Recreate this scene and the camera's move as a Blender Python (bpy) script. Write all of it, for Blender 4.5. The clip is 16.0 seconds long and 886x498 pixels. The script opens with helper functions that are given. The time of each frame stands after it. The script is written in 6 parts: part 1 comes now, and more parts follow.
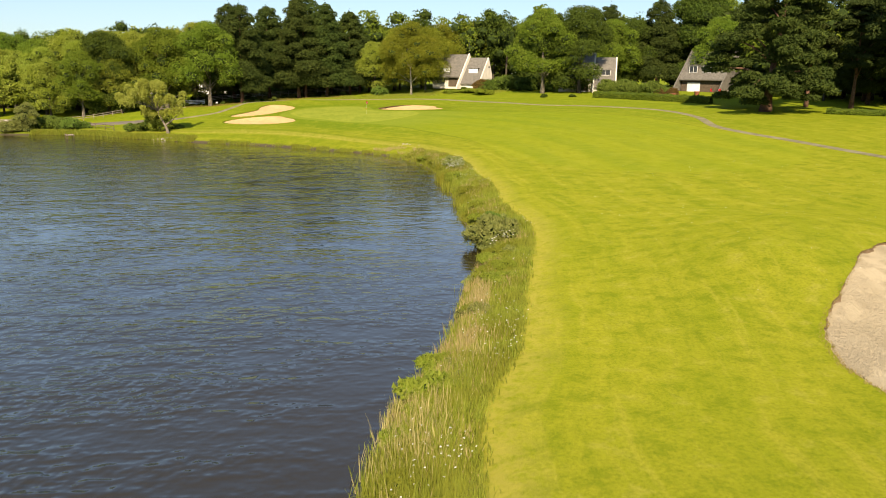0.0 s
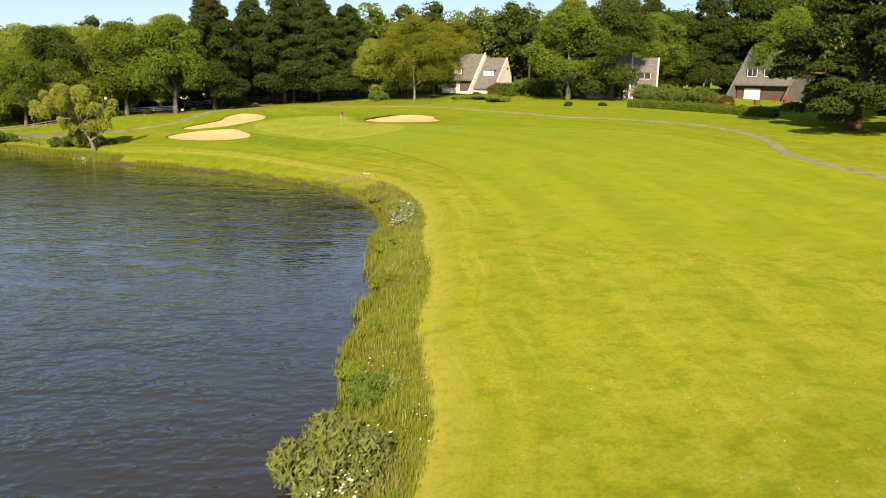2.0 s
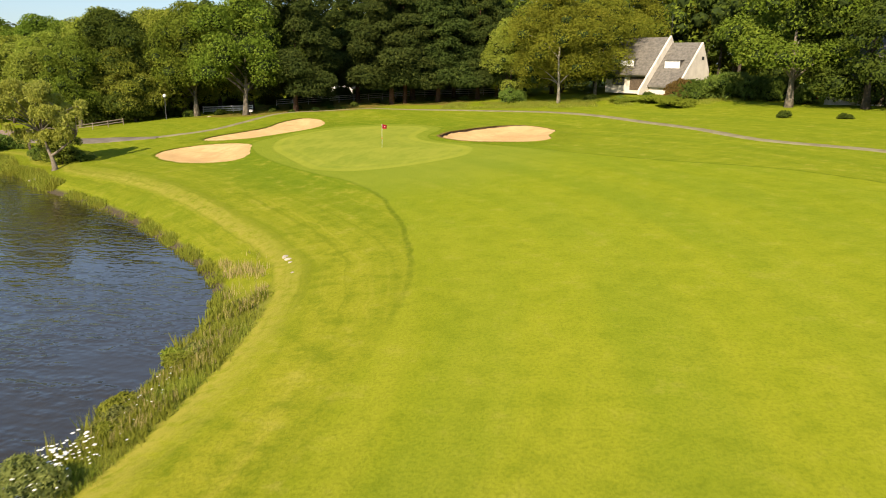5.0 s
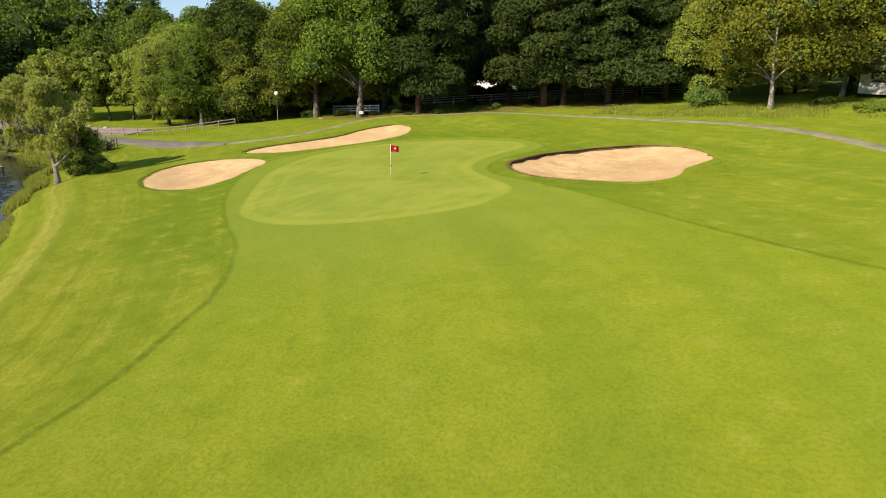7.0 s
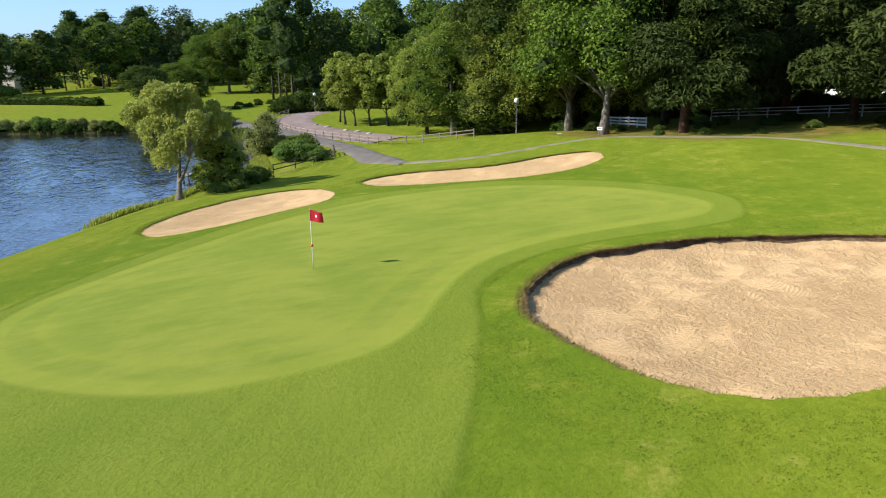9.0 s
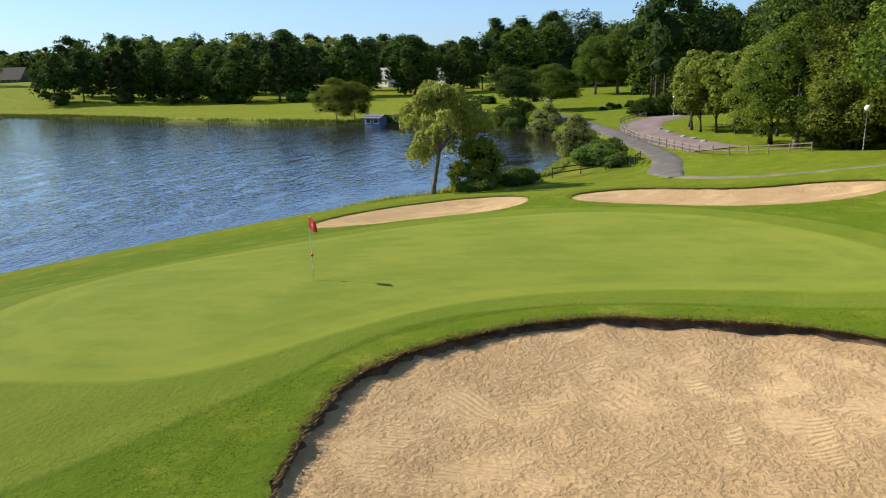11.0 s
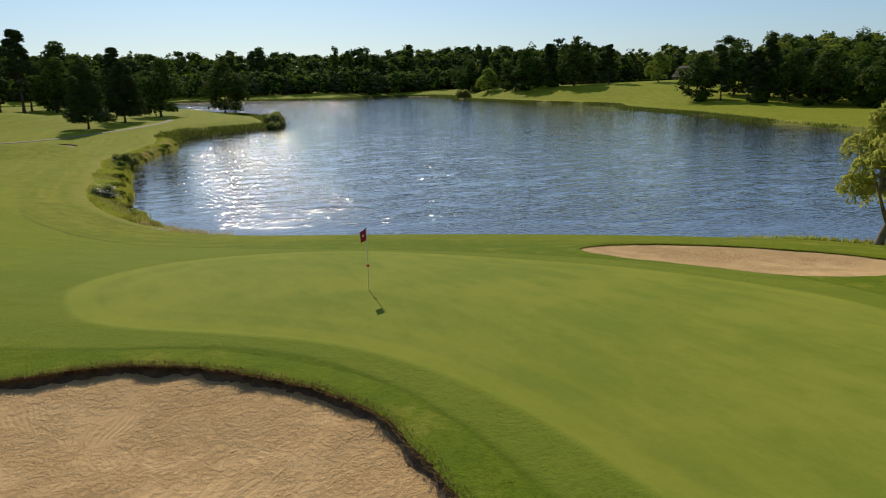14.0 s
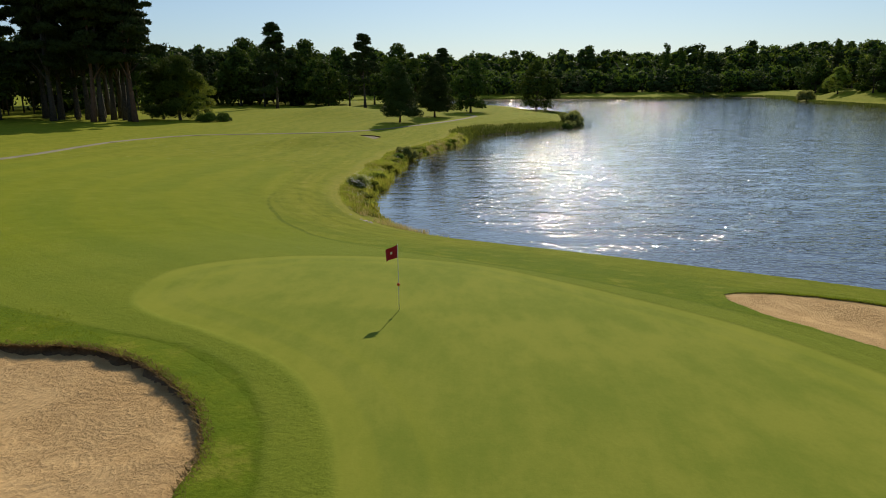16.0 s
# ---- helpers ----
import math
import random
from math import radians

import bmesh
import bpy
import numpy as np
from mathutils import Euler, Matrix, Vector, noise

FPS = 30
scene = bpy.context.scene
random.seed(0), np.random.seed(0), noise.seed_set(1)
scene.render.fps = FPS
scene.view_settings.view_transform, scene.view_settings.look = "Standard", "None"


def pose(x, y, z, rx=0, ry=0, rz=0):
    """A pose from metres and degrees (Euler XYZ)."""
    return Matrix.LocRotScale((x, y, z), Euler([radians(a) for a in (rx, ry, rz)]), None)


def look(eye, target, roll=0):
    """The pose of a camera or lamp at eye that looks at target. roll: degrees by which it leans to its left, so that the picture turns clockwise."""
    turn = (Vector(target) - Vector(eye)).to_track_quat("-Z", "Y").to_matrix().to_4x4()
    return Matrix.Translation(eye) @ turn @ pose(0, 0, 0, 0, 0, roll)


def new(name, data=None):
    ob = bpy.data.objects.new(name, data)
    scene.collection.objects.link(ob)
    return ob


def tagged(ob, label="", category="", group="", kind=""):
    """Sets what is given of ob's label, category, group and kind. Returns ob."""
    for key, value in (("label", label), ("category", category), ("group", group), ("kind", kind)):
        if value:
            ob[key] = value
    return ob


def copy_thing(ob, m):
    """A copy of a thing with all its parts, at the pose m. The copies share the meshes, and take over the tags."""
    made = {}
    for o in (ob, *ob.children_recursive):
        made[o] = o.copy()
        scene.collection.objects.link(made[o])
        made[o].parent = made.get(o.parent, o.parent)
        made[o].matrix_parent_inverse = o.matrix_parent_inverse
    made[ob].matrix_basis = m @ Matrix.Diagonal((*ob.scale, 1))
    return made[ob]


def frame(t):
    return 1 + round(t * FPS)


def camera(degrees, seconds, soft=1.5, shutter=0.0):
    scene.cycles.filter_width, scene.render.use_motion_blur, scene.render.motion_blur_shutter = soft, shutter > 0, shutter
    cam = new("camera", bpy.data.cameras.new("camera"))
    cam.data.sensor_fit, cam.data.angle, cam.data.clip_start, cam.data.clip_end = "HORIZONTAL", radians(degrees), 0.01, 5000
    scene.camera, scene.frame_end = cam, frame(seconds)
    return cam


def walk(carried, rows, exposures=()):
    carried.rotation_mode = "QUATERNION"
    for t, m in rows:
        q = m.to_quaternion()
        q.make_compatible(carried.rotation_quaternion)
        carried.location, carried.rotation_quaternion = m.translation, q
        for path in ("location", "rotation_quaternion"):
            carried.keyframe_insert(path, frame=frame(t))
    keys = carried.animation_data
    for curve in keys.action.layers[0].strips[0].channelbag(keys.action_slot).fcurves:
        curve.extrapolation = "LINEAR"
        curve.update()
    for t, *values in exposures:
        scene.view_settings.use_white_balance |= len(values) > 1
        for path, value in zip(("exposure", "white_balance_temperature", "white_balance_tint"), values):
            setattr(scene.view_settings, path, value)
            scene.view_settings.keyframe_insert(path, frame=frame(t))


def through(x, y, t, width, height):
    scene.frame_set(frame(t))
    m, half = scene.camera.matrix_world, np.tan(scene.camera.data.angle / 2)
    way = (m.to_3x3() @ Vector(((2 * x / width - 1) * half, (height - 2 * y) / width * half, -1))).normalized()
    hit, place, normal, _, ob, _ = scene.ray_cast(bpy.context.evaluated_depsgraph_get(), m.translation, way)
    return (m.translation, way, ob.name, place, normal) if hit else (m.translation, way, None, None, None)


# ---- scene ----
# ---- camera ----
cam = camera(64.08, 16.0, soft=1.0, shutter=0.12)
walk(cam, [
    (0, look((-0.37, -134.15, 6.52), (1.79, -114.83, 1.83), 0.72)),
    (0.5, look((2.01, -128.12, 6.86), (4.17, -108.79, 2.19), 0.70)),
    (1, look((4.55, -121.93, 7.22), (6.61, -102.59, 2.54), 0.74)),
    (1.5, look((7.26, -115.10, 7.46), (8.89, -95.73, 2.75), 0.81)),
    (2, look((10.04, -108.23, 7.69), (11.04, -88.83, 2.94), 0.93)),
    (2.5, look((12.59, -101.61, 7.90), (12.74, -82.19, 3.10), 0.97)),
    (3, look((15.13, -94.59, 7.83), (14.24, -75.20, 3.00), 0.97)),
    (3.5, look((17.41, -87.03, 7.61), (15.44, -67.73, 2.76), 1.01)),
    (6, look((28.48, -49.68, 8.13), (20.34, -32.18, 2.89), 0.68)),
    (6.5, look((29.76, -41.26, 8.03), (19.76, -24.76, 2.74), 0.49)),
    (7, look((29.95, -33.80, 7.80), (18.28, -18.46, 2.49), 0.39)),
    (7.5, look((29.26, -25.73, 7.93), (16.02, -11.75, 2.51), -0.03)),
    (8, look((27.95, -17.16, 7.80), (13.01, -5.02, 2.38), -0.38)),
    (8.5, look((26.06, -9.43, 7.57), (9.24, -0.02, 2.23), -0.93)),
    (9, look((24.96, -3.51, 7.44), (6.70, 2.72, 2.16), -0.97)),
    (9.5, look((24.25, 0.64, 7.36), (5.20, 3.78, 2.14), -1.07)),
    (12, look((17.80, 15.82, 6.84), (1.16, 5.83, 2.00), -1.68)),
    (12.5, look((15.31, 18.25, 6.88), (0.34, 5.88, 2.09), -1.50)),
    (13, look((12.62, 20.22, 6.93), (-0.23, 5.64, 2.20), -1.44)),
    (13.5, look((9.81, 21.67, 6.97), (-0.63, 5.26, 2.30), -1.34)),
    (14, look((7.03, 22.63, 7.01), (-0.74, 4.79, 2.39), -1.12)),
    (14.5, look((4.23, 23.20, 7.08), (-0.75, 4.38, 2.50), -0.88)),
    (15, look((1.71, 23.50, 7.15), (-0.83, 4.20, 2.59), -0.78)),
    (15.5, look((-0.57, 23.28, 7.19), (-1.00, 3.81, 2.65), -0.64)),
    (16, look((-2.43, 22.34, 7.30), (-1.60, 2.88, 2.75), -0.64)),
], exposures=[(0.0, 0.84, 8050, 14), (3.5, 0.85, 8050, 14.5), (6.5, 0.74, 7000, 16), (9.5, 0.86, 5850, 14), (12.0, 0.50, 6500, 14), (12.6, 0.45, 6620, 13.7), (14.0, 0.09, 6900, 13), (16.0, 0.07, 7200, 12.5)])

# ---- world and sun ----
SUN_TO = Vector((-0.115, -0.811, 0.574)).normalized()
world = bpy.data.worlds.new("sky")
scene.world = world
world.use_nodes = True
_n = world.node_tree.nodes
_sky = _n.new("ShaderNodeTexSky")
_sky.sky_type = "NISHITA"
_sky.sun_disc = False
_sky.sun_elevation = math.asin(SUN_TO.z)
_sky.sun_rotation = math.atan2(SUN_TO.x, SUN_TO.y)
_sky.air_density, _sky.dust_density, _sky.ozone_density = 1.0, 0.5, 2.5
_n["Background"].inputs[1].default_value = 0.07
# the sky's own blue, and the even light that many scatterings add to it
_cool = _n.new("ShaderNodeVectorMath")
_cool.operation = "MULTIPLY_ADD"
_cool.inputs[1].default_value, _cool.inputs[2].default_value = (0.62, 0.76, 0.90), (1.3, 2.05, 3.1)
world.node_tree.links.new(_sky.outputs[0], _cool.inputs[0])
world.node_tree.links.new(_cool.outputs[0], _n["Background"].inputs[0])
sun = new("sun", bpy.data.lights.new("sun", "SUN"))
sun.data.energy, sun.data.angle, sun.data.color = 4.8, radians(0.55), (1.0, 0.93, 0.80)
sun.matrix_world = look(SUN_TO * 100, (0, 0, 0))


# ---- materials ----
class Nodes:
    """A small builder for one node material."""

    def __init__(self, name, rough=0.8, spec=0.3):
        self.mat = bpy.data.materials.new(name)
        self.mat.use_nodes = True
        self.tree = self.mat.node_tree
        self.bsdf = self.tree.nodes["Principled BSDF"]
        self.bsdf.inputs["Roughness"].default_value = rough
        self.bsdf.inputs["Specular IOR Level"].default_value = spec
        self.bsdf.inputs["Diffuse Roughness"].default_value = 0.25 if rough > 0.7 else 0.0

    def add(self, kind, **values):
        node = self.tree.nodes.new("ShaderNode" + kind)
        if "attribute_name" in values:
            node.attribute_name = values["attribute_name"]
        if "operation" in values:
            node.operation = values["operation"]
        if "use_clamp" in values:
            node.use_clamp = values["use_clamp"]
        if "interpolation_type" in values:
            node.interpolation_type = values["interpolation_type"]
        if "data_type" in values:
            node.data_type = values["data_type"]
        if "blend_type" in values:
            node.blend_type = values["blend_type"]
        if "wave_type" in values:
            node.wave_type = values["wave_type"]
        if "bands_direction" in values:
            node.bands_direction = values["bands_direction"]
        return node

    def link(self, a, b):
        self.tree.links.new(a, b)

    def put(self, socket, value):
        if isinstance(value, bpy.types.NodeSocket):
            self.link(value, socket)
        else:
            socket.default_value = value

    def place(self):
        return self.add("NewGeometry").outputs["Position"]

    def attr(self, name):
        return self.add("Attribute", attribute_name=name).outputs["Fac"]

    def noise(self, scale, detail=3, rough=0.55, vector=None, stretch=None):
        node = self.add("TexNoise")
        node.inputs["Scale"].default_value, node.inputs["Detail"].default_value, node.inputs["Roughness"].default_value = scale, detail, rough
        vector = vector or self.place()
        if stretch:
            mapping = self.add("Mapping")
            mapping.inputs["Scale"].default_value = stretch
            self.link(vector, mapping.inputs["Vector"])
            vector = mapping.outputs[0]
        self.link(vector, node.inputs["Vector"])
        return node.outputs["Fac"]

    def math(self, op, a, b=0.0, c=0.0, clamp=False):
        node = self.add("Math", operation=op, use_clamp=clamp)
        for socket, value in zip(node.inputs, (a, b, c)):
            self.put(socket, value)
        return node.outputs[0]

    def span(self, value, a, b, c=0.0, d=1.0):
        """value from a..b to c..d, clamped and eased."""
        node = self.add("MapRange", interpolation_type="SMOOTHSTEP")
        for socket, v in zip(node.inputs, (value, a, b, c, d)):
            self.put(socket, v)
        return node.outputs[0]

    def mix(self, fac, a, b, blend="MIX"):
        node = self.add("Mix", data_type="RGBA", blend_type=blend)
        self.put(node.inputs[0], fac)
        self.put(node.inputs[6], (*a, 1) if isinstance(a, tuple) else a)
        self.put(node.inputs[7], (*b, 1) if isinstance(b, tuple) else b)
        return node.outputs[2]

    def colour(self, value):
        self.put(self.bsdf.inputs["Base Color"], (*value, 1) if isinstance(value, tuple) else value)
        return self

    def bump(self, height, strength=0.3, distance=0.05):
        node = self.add("Bump")
        node.inputs["Strength"].default_value, node.inputs["Distance"].default_value = strength, distance
        self.link(height, node.inputs["Height"])
        self.link(node.outputs[0], self.bsdf.inputs["Normal"])
        return self


def plain_mat(name, a, b, scale=3.0, rough=0.8, bump=0.2, spec=0.3, metal=0.0, fine=9):
    """Two tones mixed by noise at two scales, with a fine relief."""
    n = Nodes(name, rough, spec)
    wide, small = n.noise(scale, 3), n.noise(scale * fine, 4)
    both = n.math("ADD", n.math("MULTIPLY", wide, 0.6), n.math("MULTIPLY", small, 0.4))
    n.colour(n.mix(n.span(both, 0.35, 0.65), a, b))
    n.bsdf.inputs["Metallic"].default_value = metal
    return n.bump(small, bump, 0.02).mat


def leaf_mat(name, a, b, dry=None, through=0.35, vary=0.25):
    """Foliage: tone varied leaf by leaf and tree by tree, and light that comes through."""
    n = Nodes(name, 0.75, 0.05)
    island = n.add("NewGeometry").outputs["Random Per Island"]
    tree = n.add("ObjectInfo").outputs["Random"]
    col = n.mix(island, a, b)
    col = n.mix(n.span(n.noise(0.35, 2), 0.42, 0.62), col, dry or tuple(0.5 * (p + q) for p, q in zip(a, b)))
    hsv = n.add("HueSaturation")
    n.put(hsv.inputs["Value"], n.math("ADD", 1 - vary / 2, n.math("MULTIPLY", tree, vary)))
    n.put(hsv.inputs["Hue"], n.math("ADD", 0.488, n.math("MULTIPLY", tree, 0.024)))
    n.put(hsv.inputs["Color"], col)
    n.colour(hsv.outputs[0])
    back = n.add("BsdfTranslucent")
    n.link(hsv.outputs[0], back.inputs[0])
    blend = n.add("MixShader")
    blend.inputs[0].default_value = through
    n.link(n.bsdf.outputs[0], blend.inputs[1])
    n.link(back.outputs[0], blend.inputs[2])
    n.link(blend.outputs[0], n.tree.nodes["Material Output"].inputs[0])
    return n.mat


def turf_mat():
    """Mown turf: green, apron, fairway and rough told apart by their mown outlines, drier to the south and along the bank."""
    n = Nodes("turf", 0.9, 0.03)
    green, fair, shore = (n.attr(k) for k in ("green", "fair", "shore"))
    spot = n.add("SeparateXYZ")
    n.link(n.place(), spot.inputs[0])
    x, y = spot.outputs[0], spot.outputs[1]
    wob = n.math("MULTIPLY", n.math("SUBTRACT", n.noise(0.9, 3), 0.5), 0.6)
    broad, mid, small, blade = n.noise(0.05, 3), n.noise(0.30, 5, 0.62), n.noise(2.2, 6, 0.72), n.noise(8, 5, 0.75)
    # tracks of the mower, drawn out along the bank
    track = n.add("CombineXYZ")
    n.link(n.math("ADD", shore, n.math("MULTIPLY", mid, 1.2)), track.inputs[0])
    n.link(n.math("MULTIPLY", n.math("ADD", x, y), 0.045), track.inputs[1])
    lines = n.noise(1.5, 5, 0.66, vector=track.outputs[0])
    sweep = n.noise(0.42, 4, 0.6, vector=track.outputs[0])
    mid = n.math("ADD", n.math("MULTIPLY", mid, 0.4), n.math("MULTIPLY", sweep, 0.6))
    dry = n.span(n.math("ADD", y, n.math("MULTIPLY", broad, 30.0)), 12.0, -38.0)
    lush = n.mix(n.span(mid, 0.35, 0.66), (0.118, 0.162, 0.011), (0.175, 0.202, 0.015))
    sere = n.mix(n.span(mid, 0.35, 0.66), (0.170, 0.196, 0.013), (0.238, 0.236, 0.021))
    rough_c = n.mix(dry, lush, sere)
    rough_c = n.mix(n.math("MULTIPLY", n.span(small, 0.48, 0.74), 0.55), rough_c, (0.092, 0.126, 0.009))
    rough_c = n.mix(n.math("MULTIPLY", n.span(lines, 0.52, 0.70), n.span(shore, 26.0, 8.0, 0.10, 0.42)), rough_c, (0.320, 0.282, 0.043))
    rough_c = n.mix(n.math("MULTIPLY", n.span(lines, 0.46, 0.32), 0.35), rough_c, (0.107, 0.143, 0.009))
    fair_c = n.mix(n.span(mid, 0.36, 0.66), n.mix(dry, (0.145, 0.187, 0.012), (0.182, 0.210, 0.014)), n.mix(dry, (0.184, 0.214, 0.015), (0.226, 0.238, 0.020)))
    # mowing bands that follow the bank
    band = n.math("SINE", n.math("MULTIPLY", n.math("ADD", shore, n.math("MULTIPLY", broad, 5.0)), 0.95))
    fair_c = n.mix(n.math("MULTIPLY", n.span(band, -0.5, 0.6), n.span(broad, 0.35, 0.6, 0.10, 0.34)), fair_c, (0.114, 0.168, 0.014))
    col = n.mix(n.span(n.math("ADD", fair, wob), -0.30, 0.30), rough_c, fair_c)
    patch = n.noise(0.75, 6, 0.70)
    uneven = n.span(fair, -0.6, 0.6, 1.0, 0.58)
    col = n.mix(n.math("MULTIPLY", uneven, n.span(patch, 0.48, 0.66, 0.0, 0.60)), col, (0.095, 0.132, 0.008))
    col = n.mix(n.math("MULTIPLY", uneven, n.span(patch, 0.46, 0.32, 0.0, 0.42)), col, (0.302, 0.270, 0.052))
    # the mower's turning line round the fairway, darkened for the taller rough's shadow
    edge = n.math("MULTIPLY", n.math("MULTIPLY", n.span(n.math("ABSOLUTE", n.math("ADD", fair, n.math("MULTIPLY", wob, 0.6))), 0.26, 0.05), n.span(y, -46.0, -26.0)), n.span(small, 0.34, 0.60, 0.35, 0.85))
    col = n.mix(edge, col, (0.062, 0.094, 0.007))
    # the collar and the approach by the green, cut closer than the fairway
    collar = n.math("MULTIPLY", n.span(n.math("ADD", fair, n.math("MULTIPLY", wob, 0.3)), -0.14, 0.14), n.span(green, -13.0, -2.0))
    apron_c = n.mix(n.span(mid, 0.35, 0.7), (0.128, 0.172, 0.020), (0.172, 0.205, 0.026))
    col = n.mix(n.math("MULTIPLY", collar, 0.8), col, apron_c)
    # lush longer grass in the surrounds of the green
    lushing = n.math("MULTIPLY", n.span(n.math("ADD", fair, n.math("MULTIPLY", wob, 0.3)), 0.14, -0.14), n.span(green, -9.0, -4.0))
    col = n.mix(n.math("MULTIPLY", lushing, n.span(patch, 0.34, 0.62, 0.15, 0.85)), col, (0.086, 0.140, 0.009))
    green_c = n.mix(n.span(n.math("ADD", n.math("MULTIPLY", n.noise(0.22, 4), 0.5), n.math("MULTIPLY", n.noise(1.1, 6, 0.72, stretch=(1.0, 0.45, 1.0)), 0.5)), 0.38, 0.62), (0.140, 0.180, 0.023), (0.202, 0.222, 0.033))
    ringed = n.math("SINE", n.math("MULTIPLY", green, 3.6))
    green_c = n.mix(n.math("MULTIPLY", n.span(ringed, -0.4, 0.5), n.span(green, 2.6, 1.6, 0, 0.30)), green_c, (0.242, 0.256, 0.030))
    col = n.mix(n.span(green, -0.22, 0.22), col, green_c)
    cut = n.span(green, -0.2, 0.2)
    speck = n.math("MULTIPLY", n.span(blade, 0.40, 0.68), n.math("SUBTRACT", n.math("SUBTRACT", 0.62, n.math("MULTIPLY", collar, 0.25)), n.math("MULTIPLY", cut, 0.28)))
    col = n.mix(speck, col, n.mix(0.6, col, (0.041, 0.072, 0.005)))
    # fallen needles, and the conifers' shade painted on the turf behind the green
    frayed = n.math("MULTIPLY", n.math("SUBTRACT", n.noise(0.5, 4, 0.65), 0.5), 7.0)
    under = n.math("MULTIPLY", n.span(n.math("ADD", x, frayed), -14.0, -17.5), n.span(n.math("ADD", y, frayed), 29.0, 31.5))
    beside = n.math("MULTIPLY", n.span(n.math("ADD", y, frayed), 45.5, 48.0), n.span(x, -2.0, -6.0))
    litter_shade = n.math("MULTIPLY", n.math("MAXIMUM", under, beside), n.span(x, -45.0, -40.0))
    col = n.mix(n.math("MULTIPLY", litter_shade, n.span(small, 0.30, 0.55, 0.65, 0.95)), col, n.mix(n.span(patch, 0.40, 0.60), (0.058, 0.066, 0.012), (0.172, 0.106, 0.038)))
    # worn, drier verge above the bank and bare mud below the water line
    verge = n.math("MULTIPLY", n.span(n.math("ADD", shore, n.math("MULTIPLY", mid, 3.0)), 6.6, 4.6), n.span(small, 0.3, 0.6))
    col = n.mix(n.math("MULTIPLY", verge, n.span(shore, 2.6, 3.2, 0, 0.62)), col, (0.320, 0.267, 0.058))
    coarse = n.math("MULTIPLY", n.span(n.math("ADD", shore, n.math("MULTIPLY", mid, 9.0)), 19.0, 8.0), n.span(y, -48.0, -34.0))
    col = n.mix(n.math("MULTIPLY", coarse, n.span(lines, 0.30, 0.55, 0.70, 0.15)), col, (0.097, 0.120, 0.009))
    # turf darkened below the unmown bank's plants, in place of their shade
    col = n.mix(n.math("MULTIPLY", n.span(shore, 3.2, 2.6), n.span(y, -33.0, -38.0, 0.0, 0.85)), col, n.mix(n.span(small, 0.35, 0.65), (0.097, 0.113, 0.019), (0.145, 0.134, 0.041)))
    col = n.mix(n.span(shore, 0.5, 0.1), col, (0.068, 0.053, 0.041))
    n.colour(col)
    # the fuzz of blades that catches low light
    n.bsdf.inputs["Sheen Weight"].default_value, n.bsdf.inputs["Sheen Roughness"].default_value = 0.13, 0.45
    n.bsdf.inputs["Sheen Tint"].default_value = (0.60, 0.64, 0.02, 1)
    height = n.math("ADD", n.math("MULTIPLY", blade, n.math("SUBTRACT", 1.0, n.math("MULTIPLY", cut, 0.85))), n.math("MULTIPLY", small, n.math("SUBTRACT", 1.1, cut)))
    return n.bump(height, 0.7, 0.07).mat


def water_mat():
    n = Nodes("lake_water", 0.07, 0.5)
    n.bsdf.inputs["IOR"].default_value = 1.38
    # an added clear coat with flatter waves, to strengthen the mirrored low sky
    n.bsdf.inputs["Coat Weight"].default_value, n.bsdf.inputs["Coat Roughness"].default_value, n.bsdf.inputs["Coat IOR"].default_value = 0.72, 0.07, 1.36
    off = n.attr("shore")
    # peaty in the shallows, bluer in open water to paint in missing sky reflection
    n.colour(n.mix(n.span(off, 10.0, 50.0), n.mix(n.span(off, 0.0, 14.0), (0.024, 0.018, 0.009), (0.021, 0.019, 0.014)), (0.033, 0.040, 0.044)))
    swell = n.noise(0.30, 1, 0.5, stretch=(1.0, 1.7, 1.0))
    chop = n.noise(1.25, 0.4, 0.5, stretch=(1.2, 1.9, 1.0))
    ripple = n.noise(2.6, 0.4, 0.5, stretch=(1.4, 1.5, 1.0))
    # gusts: steeper ripples in scattered patches, and calmer water under the banks
    gust = n.span(n.noise(0.30, 3, 0.65, stretch=(0.7, 1.6, 1.0)), 0.36, 0.62, 0.40, 1.32)
    lee = n.math("MULTIPLY", n.span(n.noise(0.018, 3), 0.36, 0.64, 0.80, 1.10), n.span(off, 0.0, 17.0, 0.28, 1.0))
    short = n.math("MULTIPLY", gust, n.math("ADD", n.math("MULTIPLY", chop, 0.50), n.math("MULTIPLY", ripple, 0.25)))
    h = n.math("MULTIPLY", n.math("ADD", n.math("MULTIPLY", swell, 0.5), short), lee)
    coat_bump = n.add("Bump")
    coat_bump.inputs["Strength"].default_value, coat_bump.inputs["Distance"].default_value = 1.0, 0.085
    n.link(h, coat_bump.inputs["Height"])
    n.link(coat_bump.outputs[0], n.bsdf.inputs["Coat Normal"])
    return n.bump(h, 1.0, 0.36).mat


